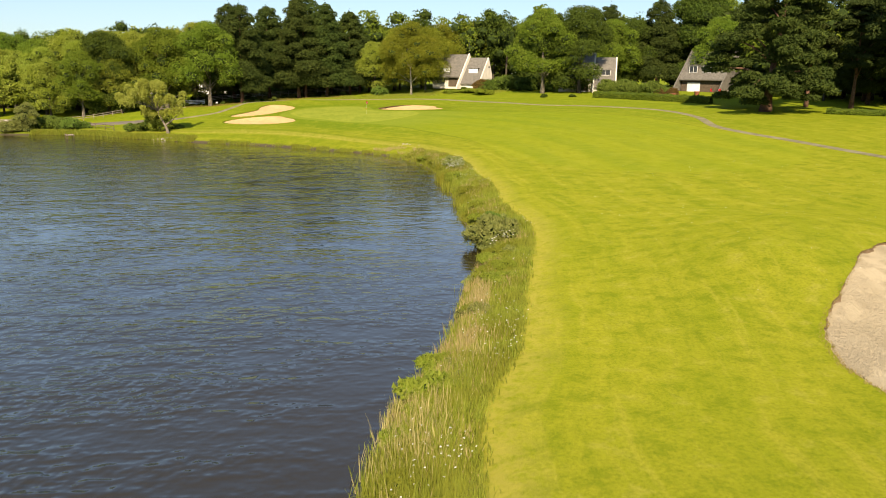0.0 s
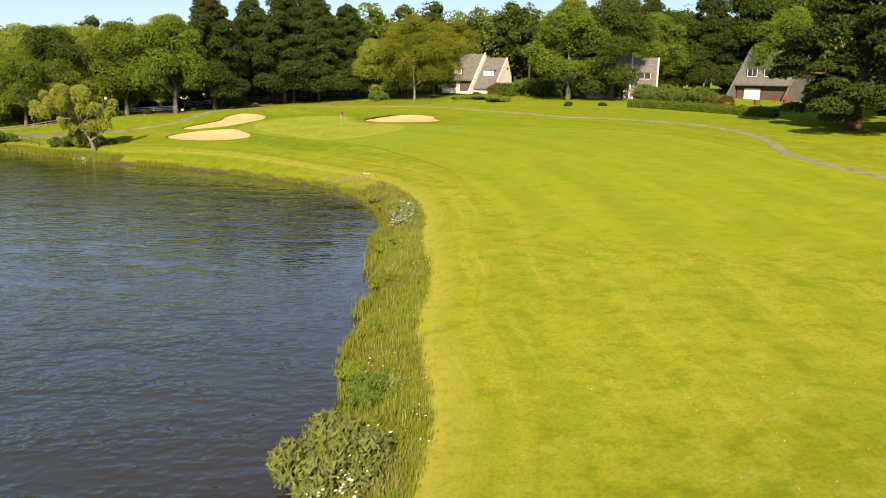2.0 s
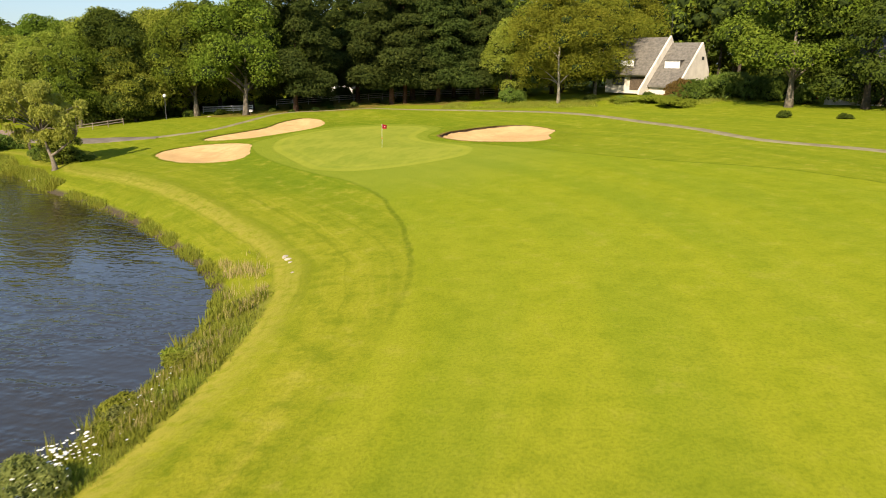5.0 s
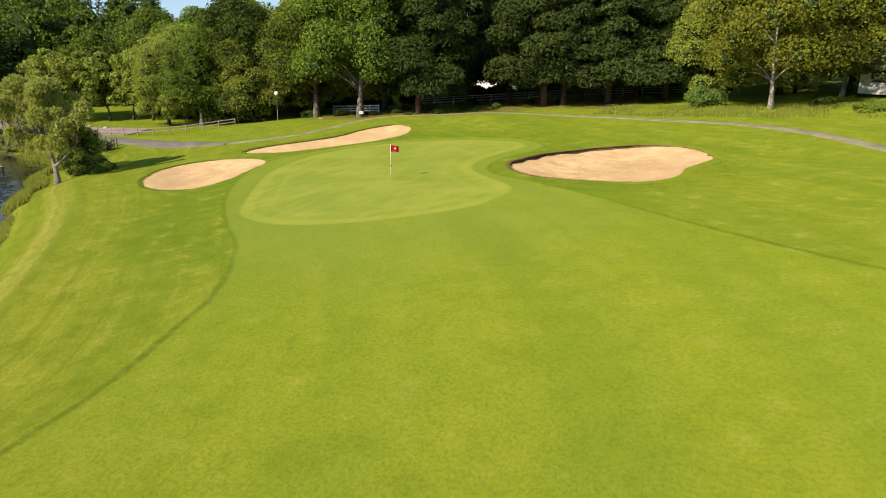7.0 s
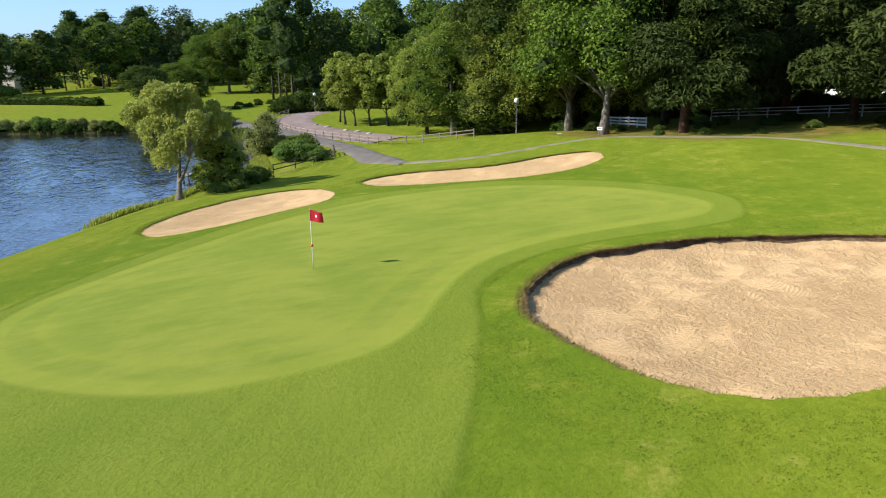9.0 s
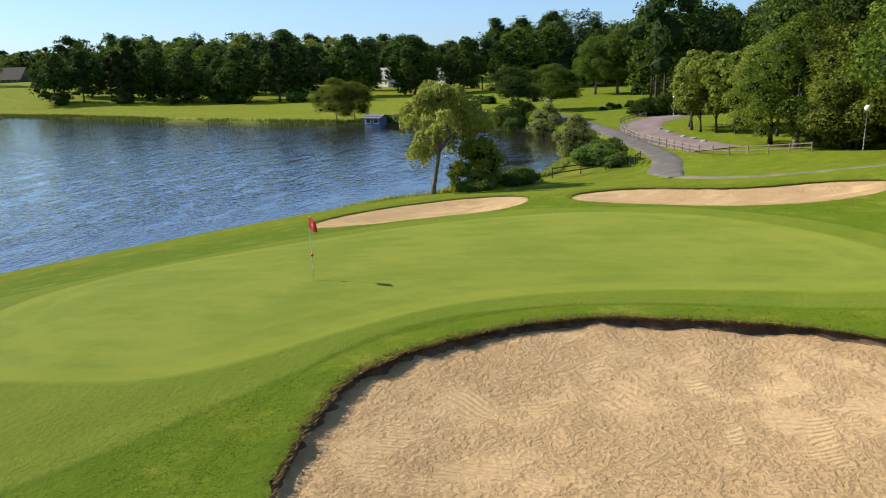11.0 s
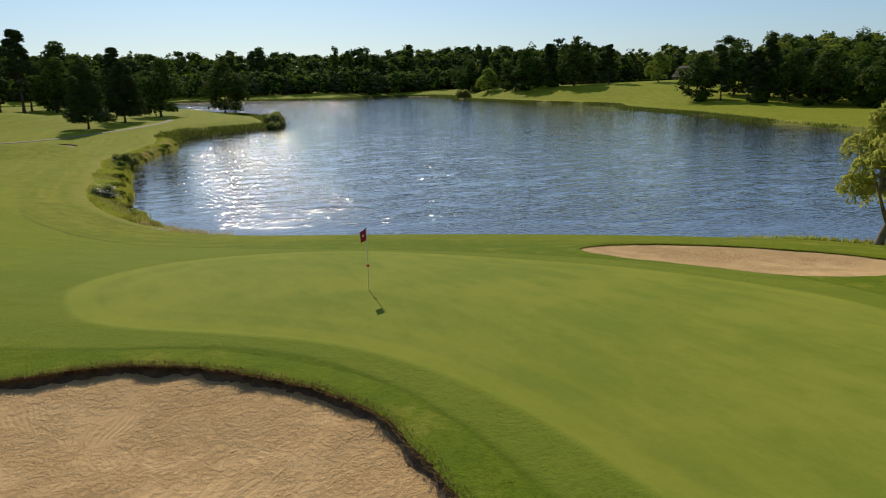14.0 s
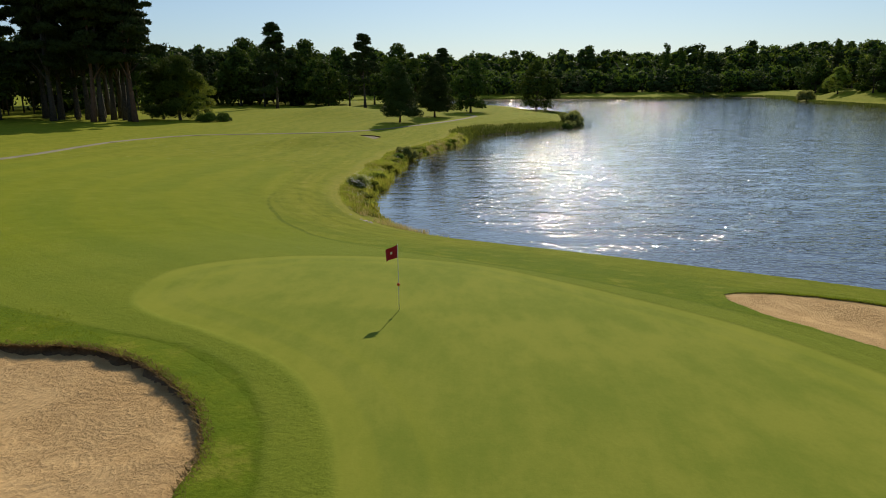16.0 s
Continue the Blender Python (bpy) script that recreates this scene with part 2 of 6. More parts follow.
def sand_mat(name, dark, pale, deep):
    """Bunker sand: pitted where it was trodden, combed in curving strokes where it was raked."""
    n = Nodes(name, 0.95, 0.05)
    pit, grain, lump = n.noise(6.5, 5, 0.70), n.noise(45, 3, 0.7), n.noise(1.3, 4, 0.6)
    clod = n.span(pit, 0.38, 0.66)
    # the rake's strokes: bands bent by a slow warp, with a finer comb inside
    shift = n.add("TexNoise")
    shift.inputs["Scale"].default_value, shift.inputs["Detail"].default_value = 0.30, 1.5
    n.link(n.place(), shift.inputs["Vector"])
    big = n.add("VectorMath", operation="SCALE")
    big.inputs["Scale"].default_value = 3.4
    n.link(shift.outputs["Color"], big.inputs[0])
    warp = n.add("VectorMath", operation="ADD")
    n.link(n.place(), warp.inputs[0])
    n.link(big.outputs[0], warp.inputs[1])
    wave = n.add("TexWave", wave_type="BANDS", bands_direction="X")
    wave.inputs["Scale"].default_value, wave.inputs["Distortion"].default_value, wave.inputs["Detail"].default_value = 1.9, 1.6, 2
    n.link(warp.outputs[0], wave.inputs["Vector"])
    comb = n.span(wave.outputs["Fac"], 0.15, 0.85)
    raked = n.math("MULTIPLY", n.span(n.noise(0.22, 3, 0.6), 0.46, 0.56), n.span(n.noise(0.9, 3, 0.6), 0.42, 0.60))
    col = n.mix(n.span(n.noise(0.25, 3), 0.3, 0.7), dark, pale)
    col = n.mix(n.math("MULTIPLY", n.span(raked, 1.0, 0.0), n.span(n.noise(0.8, 5, 0.7), 0.38, 0.64, 0.03, 0.30)), col, deep)
    # pits of the relief tinted darker: their shade put into the colour
    col = n.mix(n.math("MULTIPLY", n.span(clod, 0.5, 0.0), 0.19), col, deep)
    col = n.mix(n.math("MULTIPLY", raked, n.span(comb, 0.3, 1.0, 0.02, 0.14)), col, pale)
    col = n.mix(n.math("MULTIPLY", n.span(grain, 0.5, 0.8), 0.22), col, pale)
    n.colour(col)
    furrow = n.math("MULTIPLY", comb, n.math("MULTIPLY", raked, 0.20))
    h = n.math("ADD", n.math("ADD", n.math("MULTIPLY", clod, n.math("SUBTRACT", 0.62, n.math("MULTIPLY", raked, 0.40))), n.math("MULTIPLY", lump, 0.35)), n.math("ADD", furrow, n.math("MULTIPLY", grain, 0.12)))
    return n.bump(h, 1.0, 0.062).mat


M_TURF, M_WATER, M_SAND = turf_mat(), water_mat(), sand_mat("bunker_sand", (0.545, 0.360, 0.168), (0.590, 0.396, 0.190), (0.390, 0.236, 0.098))
M_SAND_GREY = sand_mat("grey_sand", (0.350, 0.290, 0.190), (0.420, 0.350, 0.235), (0.290, 0.235, 0.150))
M_SOIL_DRY = plain_mat("dry_turf_edge", (0.200, 0.150, 0.060), (0.340, 0.260, 0.110), 3.0, 0.95, 0.7)
M_SOIL = plain_mat("lip_soil", (0.075, 0.050, 0.028), (0.190, 0.125, 0.066), 3.0, 0.95, 0.9)
M_PATH = plain_mat("path_gravel", (0.138, 0.120, 0.062), (0.214, 0.192, 0.106), 0.8, 0.9, 0.4, fine=22)
M_TARMAC = plain_mat("path_tarmac", (0.108, 0.092, 0.070), (0.165, 0.142, 0.110), 0.7, 0.9, 0.4, fine=25)
M_DRIVE = plain_mat("drive_red_gravel", (0.190, 0.136, 0.112), (0.265, 0.196, 0.162), 0.5, 0.95, 0.4, fine=30)
M_BARK = plain_mat("bark", (0.040, 0.031, 0.023), (0.110, 0.088, 0.064), 3.5, 0.95, 0.9)
M_BARK_GREY = plain_mat("oak_bark", (0.105, 0.088, 0.064), (0.250, 0.215, 0.160), 3.0, 0.95, 0.8)
M_BARK_RED = plain_mat("pine_bark", (0.085, 0.045, 0.028), (0.190, 0.105, 0.065), 3.0, 0.95, 0.9)
M_BARK_PALE = plain_mat("pale_bark", (0.20, 0.175, 0.13), (0.42, 0.38, 0.30), 3.0, 0.9, 0.7)
M_OAK = leaf_mat("oak_leaves", (0.074, 0.124, 0.013), (0.185, 0.235, 0.030), (0.105, 0.158, 0.017), through=0.22)
M_OAK_LIGHT = leaf_mat("light_leaves", (0.165, 0.222, 0.024), (0.318, 0.350, 0.066), (0.205, 0.250, 0.031), through=0.3)
M_OAK_DARK = leaf_mat("dark_leaves", (0.036, 0.066, 0.010), (0.092, 0.130, 0.020), through=0.24)
M_BEECH = leaf_mat("golden_leaves", (0.120, 0.148, 0.014), (0.215, 0.215, 0.026), (0.150, 0.168, 0.018), through=0.25)
M_CONIFER = leaf_mat("conifer_needles", (0.021, 0.037, 0.008), (0.076, 0.102, 0.021), (0.040, 0.061, 0.013), through=0.12)
M_PINE = leaf_mat("pine_needles", (0.022, 0.036, 0.010), (0.056, 0.074, 0.018), through=0.05)
M_WILLOW = leaf_mat("willow_leaves", (0.265, 0.310, 0.048), (0.450, 0.465, 0.115), (0.340, 0.365, 0.068), through=0.5)
M_SHRUB = leaf_mat("shrub_leaves", (0.085, 0.142, 0.022), (0.200, 0.260, 0.052), through=0.45)
M_GREY = leaf_mat("grey_willow_leaves", (0.175, 0.205, 0.050), (0.320, 0.335, 0.105), through=0.5)
M_REED = leaf_mat("reed_blades", (0.205, 0.255, 0.026), (0.390, 0.405, 0.075), (0.290, 0.300, 0.046), through=0.55)
M_RUSH = leaf_mat("rush_blades", (0.075, 0.105, 0.016), (0.160, 0.185, 0.036), through=0.35)
M_STRAW = leaf_mat("dry_grass_blades", (0.330, 0.270, 0.100), (0.520, 0.430, 0.190), through=0.4)
M_PETAL = plain_mat("white_petals", (0.70, 0.70, 0.62), (0.85, 0.85, 0.78), 4.0, 0.7, 0.1)
M_WHITE = plain_mat("white_paint", (0.66, 0.65, 0.61), (0.80, 0.79, 0.75), 1.2, 0.6, 0.1)
M_RENDER = plain_mat("house_render", (0.56, 0.515, 0.43), (0.70, 0.65, 0.55), 0.8, 0.9, 0.3)
M_SLATE = plain_mat("roof_slate", (0.100, 0.092, 0.078), (0.190, 0.174, 0.145), 2.2, 0.6, 0.5)
M_WOOD = plain_mat("fence_wood", (0.17, 0.135, 0.10), (0.34, 0.28, 0.21), 4.0, 0.9, 0.5)
M_WOOD_DARK = plain_mat("dark_wood", (0.060, 0.044, 0.030), (0.135, 0.100, 0.068), 4.0, 0.9, 0.5)
M_METAL = plain_mat("lamp_metal", (0.07, 0.07, 0.07), (0.14, 0.14, 0.14), 5.0, 0.45, 0.1, metal=0.6)
M_GLOBE = plain_mat("lamp_globe", (0.72, 0.72, 0.70), (0.80, 0.80, 0.78), 4.0, 0.3, 0.02)
M_RED = plain_mat("red_cloth", (0.30, 0.004, 0.014), (0.38, 0.008, 0.02), 8.0, 0.7, 0.2)
M_ORANGE = plain_mat("orange_paint", (0.62, 0.07, 0.02), (0.70, 0.10, 0.03), 8.0, 0.5, 0.05)
M_STONE = plain_mat("pale_stone", (0.24, 0.21, 0.16), (0.44, 0.40, 0.33), 2.5, 0.9, 0.8)
M_GLASS = plain_mat("window_glass", (0.03, 0.035, 0.04), (0.06, 0.065, 0.07), 0.6, 0.08, 0.02, spec=0.6)
M_BLIND = plain_mat("white_blind", (0.62, 0.62, 0.62), (0.76, 0.76, 0.76), 3.0, 0.5, 0.05)
M_FRINGE = leaf_mat("frayed_grass", (0.160, 0.120, 0.040), (0.330, 0.235, 0.095), through=0.3)
M_WEED = leaf_mat("bank_weeds", (0.150, 0.200, 0.020), (0.300, 0.320, 0.055), (0.210, 0.235, 0.032), through=0.45)
M_JUNIPER = leaf_mat("juniper_sprays", (0.090, 0.135, 0.012), (0.185, 0.225, 0.026), through=0.2)
M_RUST = leaf_mat("rusty_leaves", (0.095, 0.056, 0.018), (0.180, 0.120, 0.036))
M_TERRACOTTA = plain_mat("terracotta", (0.26, 0.085, 0.05), (0.36, 0.13, 0.075), 4.0, 0.85, 0.2)
M_TUFT = leaf_mat("tuft_blades", (0.150, 0.215, 0.016), (0.250, 0.300, 0.032), through=0.45)

# near-black green for the cores in the crowns: inner shade given as colour
M_CORE_SHADE = plain_mat("core_shade", (0.016, 0.028, 0.006), (0.036, 0.056, 0.012), 1.8, 0.9, 0.6, spec=0.1)
M_TEAL = plain_mat("pale_blue_paint", (0.10, 0.15, 0.20), (0.17, 0.23, 0.29), 2.0, 0.6, 0.2)
M_BARK_WILLOW = plain_mat("willow_bark", (0.115, 0.095, 0.068), (0.235, 0.200, 0.150), 3.0, 0.95, 0.8)


# ---- ground ----
from mathutils import geometry

WATER = -4.35

# the lake's shore, walked once round
SHORE = [(-50.5, 1.8), (-46.5, -0.6), (-42, -4.4), (-36, -7), (-32.5, -10), (-24.5, -13.7), (-16.7, -17.7), (-9, -22.8),
         (-0.5, -29.5), (3.7, -34.5), (6.6, -42), (8.2, -52), (8.0, -62), (8.2, -72), (7.4, -79), (7.9, -86), (7.0, -92), (5, -99),
         (2.7, -108), (0, -115), (-1, -124), (-3, -138), (-16, -154), (-29, -170), (-31, -178), (-34, -205), (-36, -240), (-30, -268), (-10, -285), (0, -330),
         (2, -365), (60, -376), (85, -420), (60, -482), (-72, -484), (-130, -470), (-175, -500), (-202, -468),
         (-186, -385), (-178, -300), (-180, -230), (-163, -196), (-148, -140), (-131, -100), (-120, -55), (-110, -21),
         (-104, -8), (-94, 2), (-76, 2.6), (-58, 2.2)]

# spot heights of the land away from the banks
SPOTS = [(0, 0, 0), (8, -7, 0), (4, 9, .35), (3, 15, .35), (15, 19, .7), (26, 2, 1.0), (-18, 22, .3), (-24, 6.5, -1.2),
         (-13.4, -6, -1.3), (5.3, -28, -2.7), (13, -28, -1.6), (14, -72, -2.55), (12, -104, -3.1), (15, -146, -1.5),
         (-43, 5, -3.4), (-33, 32, -.2), (2, 54, 2.2), (42, 37, 3.3), (28, 56, 4.0), (75, 24, 3.8), (60, -60, -.6),
         (40, -110, -2.3), (-55, 26, -2.4), (-115, -10, -3), (-246, -246, 5.5), (-185, -130, -2.5), (-200, -560, -1),
         (60, -250, -1), (100, -150, -.5), (-90, 60, -.5), (0, 110, 4), (110, 110, 5)]


def smooth_ring(points, per=8):
    """A closed Catmull-Rom curve through the points."""
    p = np.array(points, float)
    a, b, c, d = (np.roll(p, k, 0)[:, None] for k in (1, 0, -1, -2))
    u = np.linspace(0, 1, per, endpoint=False)[None, :, None]
    q = 0.5 * (2 * b + (c - a) * u + (2 * a - 5 * b + 4 * c - d) * u ** 2 + (3 * b - a - 3 * c + d) * u ** 3)
    return q.reshape(-1, 2)


def ring_distance(x, y, ring):
    """Signed distance to a closed ring, positive inside."""
    x, y = np.asarray(x, float).ravel(), np.asarray(y, float).ravel()
    best, inside = np.full(len(x), 1e18), np.zeros(len(x), bool)
    for (ax, ay), (bx, by) in zip(ring, np.roll(ring, -1, 0)):
        ex, ey = bx - ax, by - ay
        u = np.clip(((x - ax) * ex + (y - ay) * ey) / (ex * ex + ey * ey + 1e-12), 0, 1)
        best = np.minimum(best, (x - ax - u * ex) ** 2 + (y - ay - u * ey) ** 2)
        if ay != by:
            inside ^= ((ay > y) != (by > y)) & (x < ex * (y - ay) / ey + ax)
    return np.where(inside, 1, -1) * np.sqrt(best)


LAKE = smooth_ring(SHORE, 6)
_S = np.array(SPOTS, float)


def _kernel(dx, dy):
    return np.sqrt(dx * dx + dy * dy + 64)


_A = _kernel(_S[:, None, 0] - _S[None, :, 0], _S[:, None, 1] - _S[None, :, 1])
_M = np.block([[_A - 0.3 * np.eye(len(_S)), np.ones((len(_S), 1))], [np.ones((1, len(_S))), np.zeros((1, 1))]])
_C = np.linalg.solve(_M, np.r_[_S[:, 2], 0])


def ease(v):
    v = np.clip(v, 0, 1)
    return v * v * (3 - 2 * v)


def land(x, y, shore):
    """Ground height from the place and its distance inland from the shore."""
    x, y = np.asarray(x, float).ravel(), np.asarray(y, float).ravel()
    z = np.full(len(x), _C[-1])
    for (sx, sy, _), c in zip(_S, _C):
        z += c * _kernel(x - sx, y - sy)
    far = ease((np.hypot(x + 60, y + 120) - 320) / 400)
    hill = -1 + 13 * ease((np.hypot(x + 60, y + 120) - 480) / 260)
    z = np.clip(z * (1 - far) + hill * far, WATER + 0.8, 12)
    wide = 5 + 22 * ease((np.hypot(x + 20, y + 20) - 120) / 100)
    rise = 0.42 * ease(shore / 0.9) + (z - WATER - 0.42) * ease((shore + 1.0) / (wide + 1.0)) * (shore > 0)
    bed = -1.8 * ease(-shore / 6)
    return WATER + np.where(shore > 0, rise, bed)


def ground(x, y):
    return land(x, y, -ring_distance(x, y, LAKE))


GREEN = smooth_ring([(9.5, -2.6), (9.3, -4.8), (7.7, -7.2), (5.4, -9.2), (1.6, -10.6), (-2.4, -10.0), (-5.6, -7.2), (-8.6, -4.0),
                     (-11.8, -.2), (-14.0, 4.6), (-14.4, 8.4), (-12.6, 13.2), (-8.0, 17.6), (-3.2, 19.4), (-.6, 17.6),
                     (-.2, 13.4), (.1, 10.8), (1.0, 7.9), (2.6, 5.3), (5.0, 3.3), (7.5, 1.7), (9.0, 0)])
# the approach and the collar round the green, mown alike
FAIRWAY = smooth_ring([(8.7, -21.5), (7.1, -18.7), (5.0, -16.2), (1.9, -13.5), (-1.6, -11.4), (-6.6, -7.9), (-11.3, -3.6), (-14.6, .6), (-16.6, 4.6), (-15.9, 9.6), (-13.9, 14.4), (-9.4, 18.8),
                       (-3.6, 21.0), (.4, 18.9), (1.25, 15.6), (1.3, 12.7), (1.5, 10.9), (1.95, 9.1), (2.7, 7.2), (3.7, 5.7), (5.2, 4.4), (6.6, 3.8), (9.0, 2.9), (14.2, .5),
                       (19.5, -2.4), (26, -5.4), (36, -9.5), (45, -20), (48.5, -36), (50.6, -52), (46, -64), (37.4, -69.6), (27, -68.4), (20.4, -63.6), (17.2, -54), (15.8, -44.6), (14.3, -34.6), (11.0, -25.8)])
BUNKERS = [smooth_ring(p, 22) for p in (
    [(6.4, 5.4), (4.6, 7.1), (3.2, 9.2), (2.7, 12.4), (3.3, 15.9), (5.2, 19.8), (7.6, 22.4), (10.2, 23.0), (12.6, 21.4), (14.5, 18.6),
     (14.6, 15.6), (14.6, 12.5), (15.2, 9.2), (14.6, 6.6), (12.8, 5.2), (10.4, 4.7), (8.2, 4.7)],
    [(-13.6, -6.5), (-16.0, -7.0), (-19.0, -6.2), (-22.6, -3.9), (-25.6, -.6), (-25.6, 2.4), (-22.6, 4.2), (-18.6, 4.2), (-16.0, 2.7),
     (-14.4, -.2), (-13.1, -2.7), (-12.6, -4.8)],
    [(-22.9, 6.8), (-25.8, 8.2), (-26.4, 10.6), (-24.2, 13.4), (-22.2, 16.6), (-22.0, 20.4), (-20.4, 23.2), (-17.6, 22.8), (-15.4, 20.0),
     (-14.6, 16.8), (-15.2, 13.6), (-17.0, 10.2), (-19.4, 7.6)],
    [(26, -102), (20.4, -106.6), (17.2, -110.2), (15.6, -113.8), (15.9, -117.4), (19.5, -119.6), (25, -117), (30, -110), (30.5, -104)])]
# the last two pairs are sized to hide bunker and path from camera
MOUNDS = [(34, -172, 15, 2.9), (54, -205, 18, 1.2), (-44, 24, 9, .9), (24.5, -98.0, 8, 1.75), (18.5, -103.0, 5, 1.1), (-15, 31.5, 6, .6), (-25, 27, 6, .6)]


def terrain(x, y):
    """Ground height with the bunkers sunk in, and the distances that tell the mown areas apart."""
    shore = -ring_distance(x, y, LAKE)
    z = land(x, y, shore)
    for mx, my, r, h in MOUNDS:
        z = z + h * np.exp(-((x - mx) ** 2 + (y - my) ** 2) / (r * r)) * (shore > 1)
    return z, shore


def zones(mesh, x, y, shore):
    green = ring_distance(x, y, GREEN)
    for name, v in (("green", green), ("fair", ring_distance(x, y, FAIRWAY)), ("shore", shore)):
        mesh.attributes.new(name, "FLOAT", "POINT").data.foreach_set("value", np.asarray(v, np.float32))


def steps(lo, hi, step, reach):
    mid = np.arange(lo, hi + step / 2, step)
    out, s = [], step
    while not out or out[-1] < reach:
        s *= 1.09
        out.append((out[-1] if out else 0) + s)
    return np.r_[lo - np.array(out)[::-1], mid, hi + np.array(out)]


def sheet(name, xs, ys, height):
    """A grid mesh over xs and ys; height gives z for flat arrays."""
    gx, gy = np.meshgrid(xs, ys)
    gx, gy = gx.ravel(), gy.ravel()
    gz = height(gx, gy)
    w, h = len(xs), len(ys)
    i = (np.arange(h - 1)[:, None] * w + np.arange(w - 1)).ravel()
    mesh = bpy.data.meshes.new(name)
    mesh.from_pydata(np.c_[gx, gy, gz], [], np.c_[i, i + 1, i + w + 1, i + w].tolist())
    mesh.shade_smooth()
    return mesh, gx, gy


def ground_height(x, y):
    z, shore = terrain(x, y)
    for ring in BUNKERS:
        z = z - 1.0 * ease((ring_distance(x, y, ring) + 0.7) / 0.6)
    ground_height.shore = shore
    return z


_mesh, _gx, _gy = sheet("ground", steps(-60, 62, 0.55, 2600), steps(-122, 60, 0.55, 2600), ground_height)
zones(_mesh, _gx, _gy, ground_height.shore)
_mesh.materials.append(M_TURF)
tagged(new("ground", _mesh), "mown golf turf in light yellow-green sweeping round a lake", "ground", kind="structure")


def z_at(x, y):
    return float(terrain(np.array([float(x)]), np.array([float(y)]))[0][0])


# the lake's surface
_mesh, _gx, _gy = sheet("lake", np.arange(-215, 96, 5.0), np.arange(-515, 16, 5.0), lambda x, y: np.full(len(x), WATER))
_mesh.attributes.new("shore", "FLOAT", "POINT").data.foreach_set("value", np.asarray(ring_distance(_gx, _gy, LAKE), np.float32))
_mesh.materials.append(M_WATER)
tagged(new("water", _mesh), "wind-rippled lake water, brown near and sky-blue far off", "lake", kind="structure")


def from_data(name, verts, faces, mat, parent=None, label="", smooth=True):
    mesh = bpy.data.meshes.new(name)
    mesh.from_pydata(np.asarray(verts).tolist(), [], faces if isinstance(faces, list) else np.asarray(faces).tolist())
    if smooth:
        mesh.shade_smooth()
    for m in (mat if isinstance(mat, (list, tuple)) else [mat]):
        mesh.materials.append(m)
    ob = new(name, mesh)
    ob.parent = parent
    if label:
        ob["label"] = label
    return ob


def rings_to_mesh(rings):
    """Faces between closed rings of equal length."""
    n = len(rings[0])
    verts = np.concatenate(rings)
    faces = []
    for k in range(len(rings) - 1):
        i = np.arange(n)
        j = (i + 1) % n
        faces.append(np.c_[k * n + i, k * n + j, (k + 1) * n + j, (k + 1) * n + i])
    return verts, np.concatenate(faces)


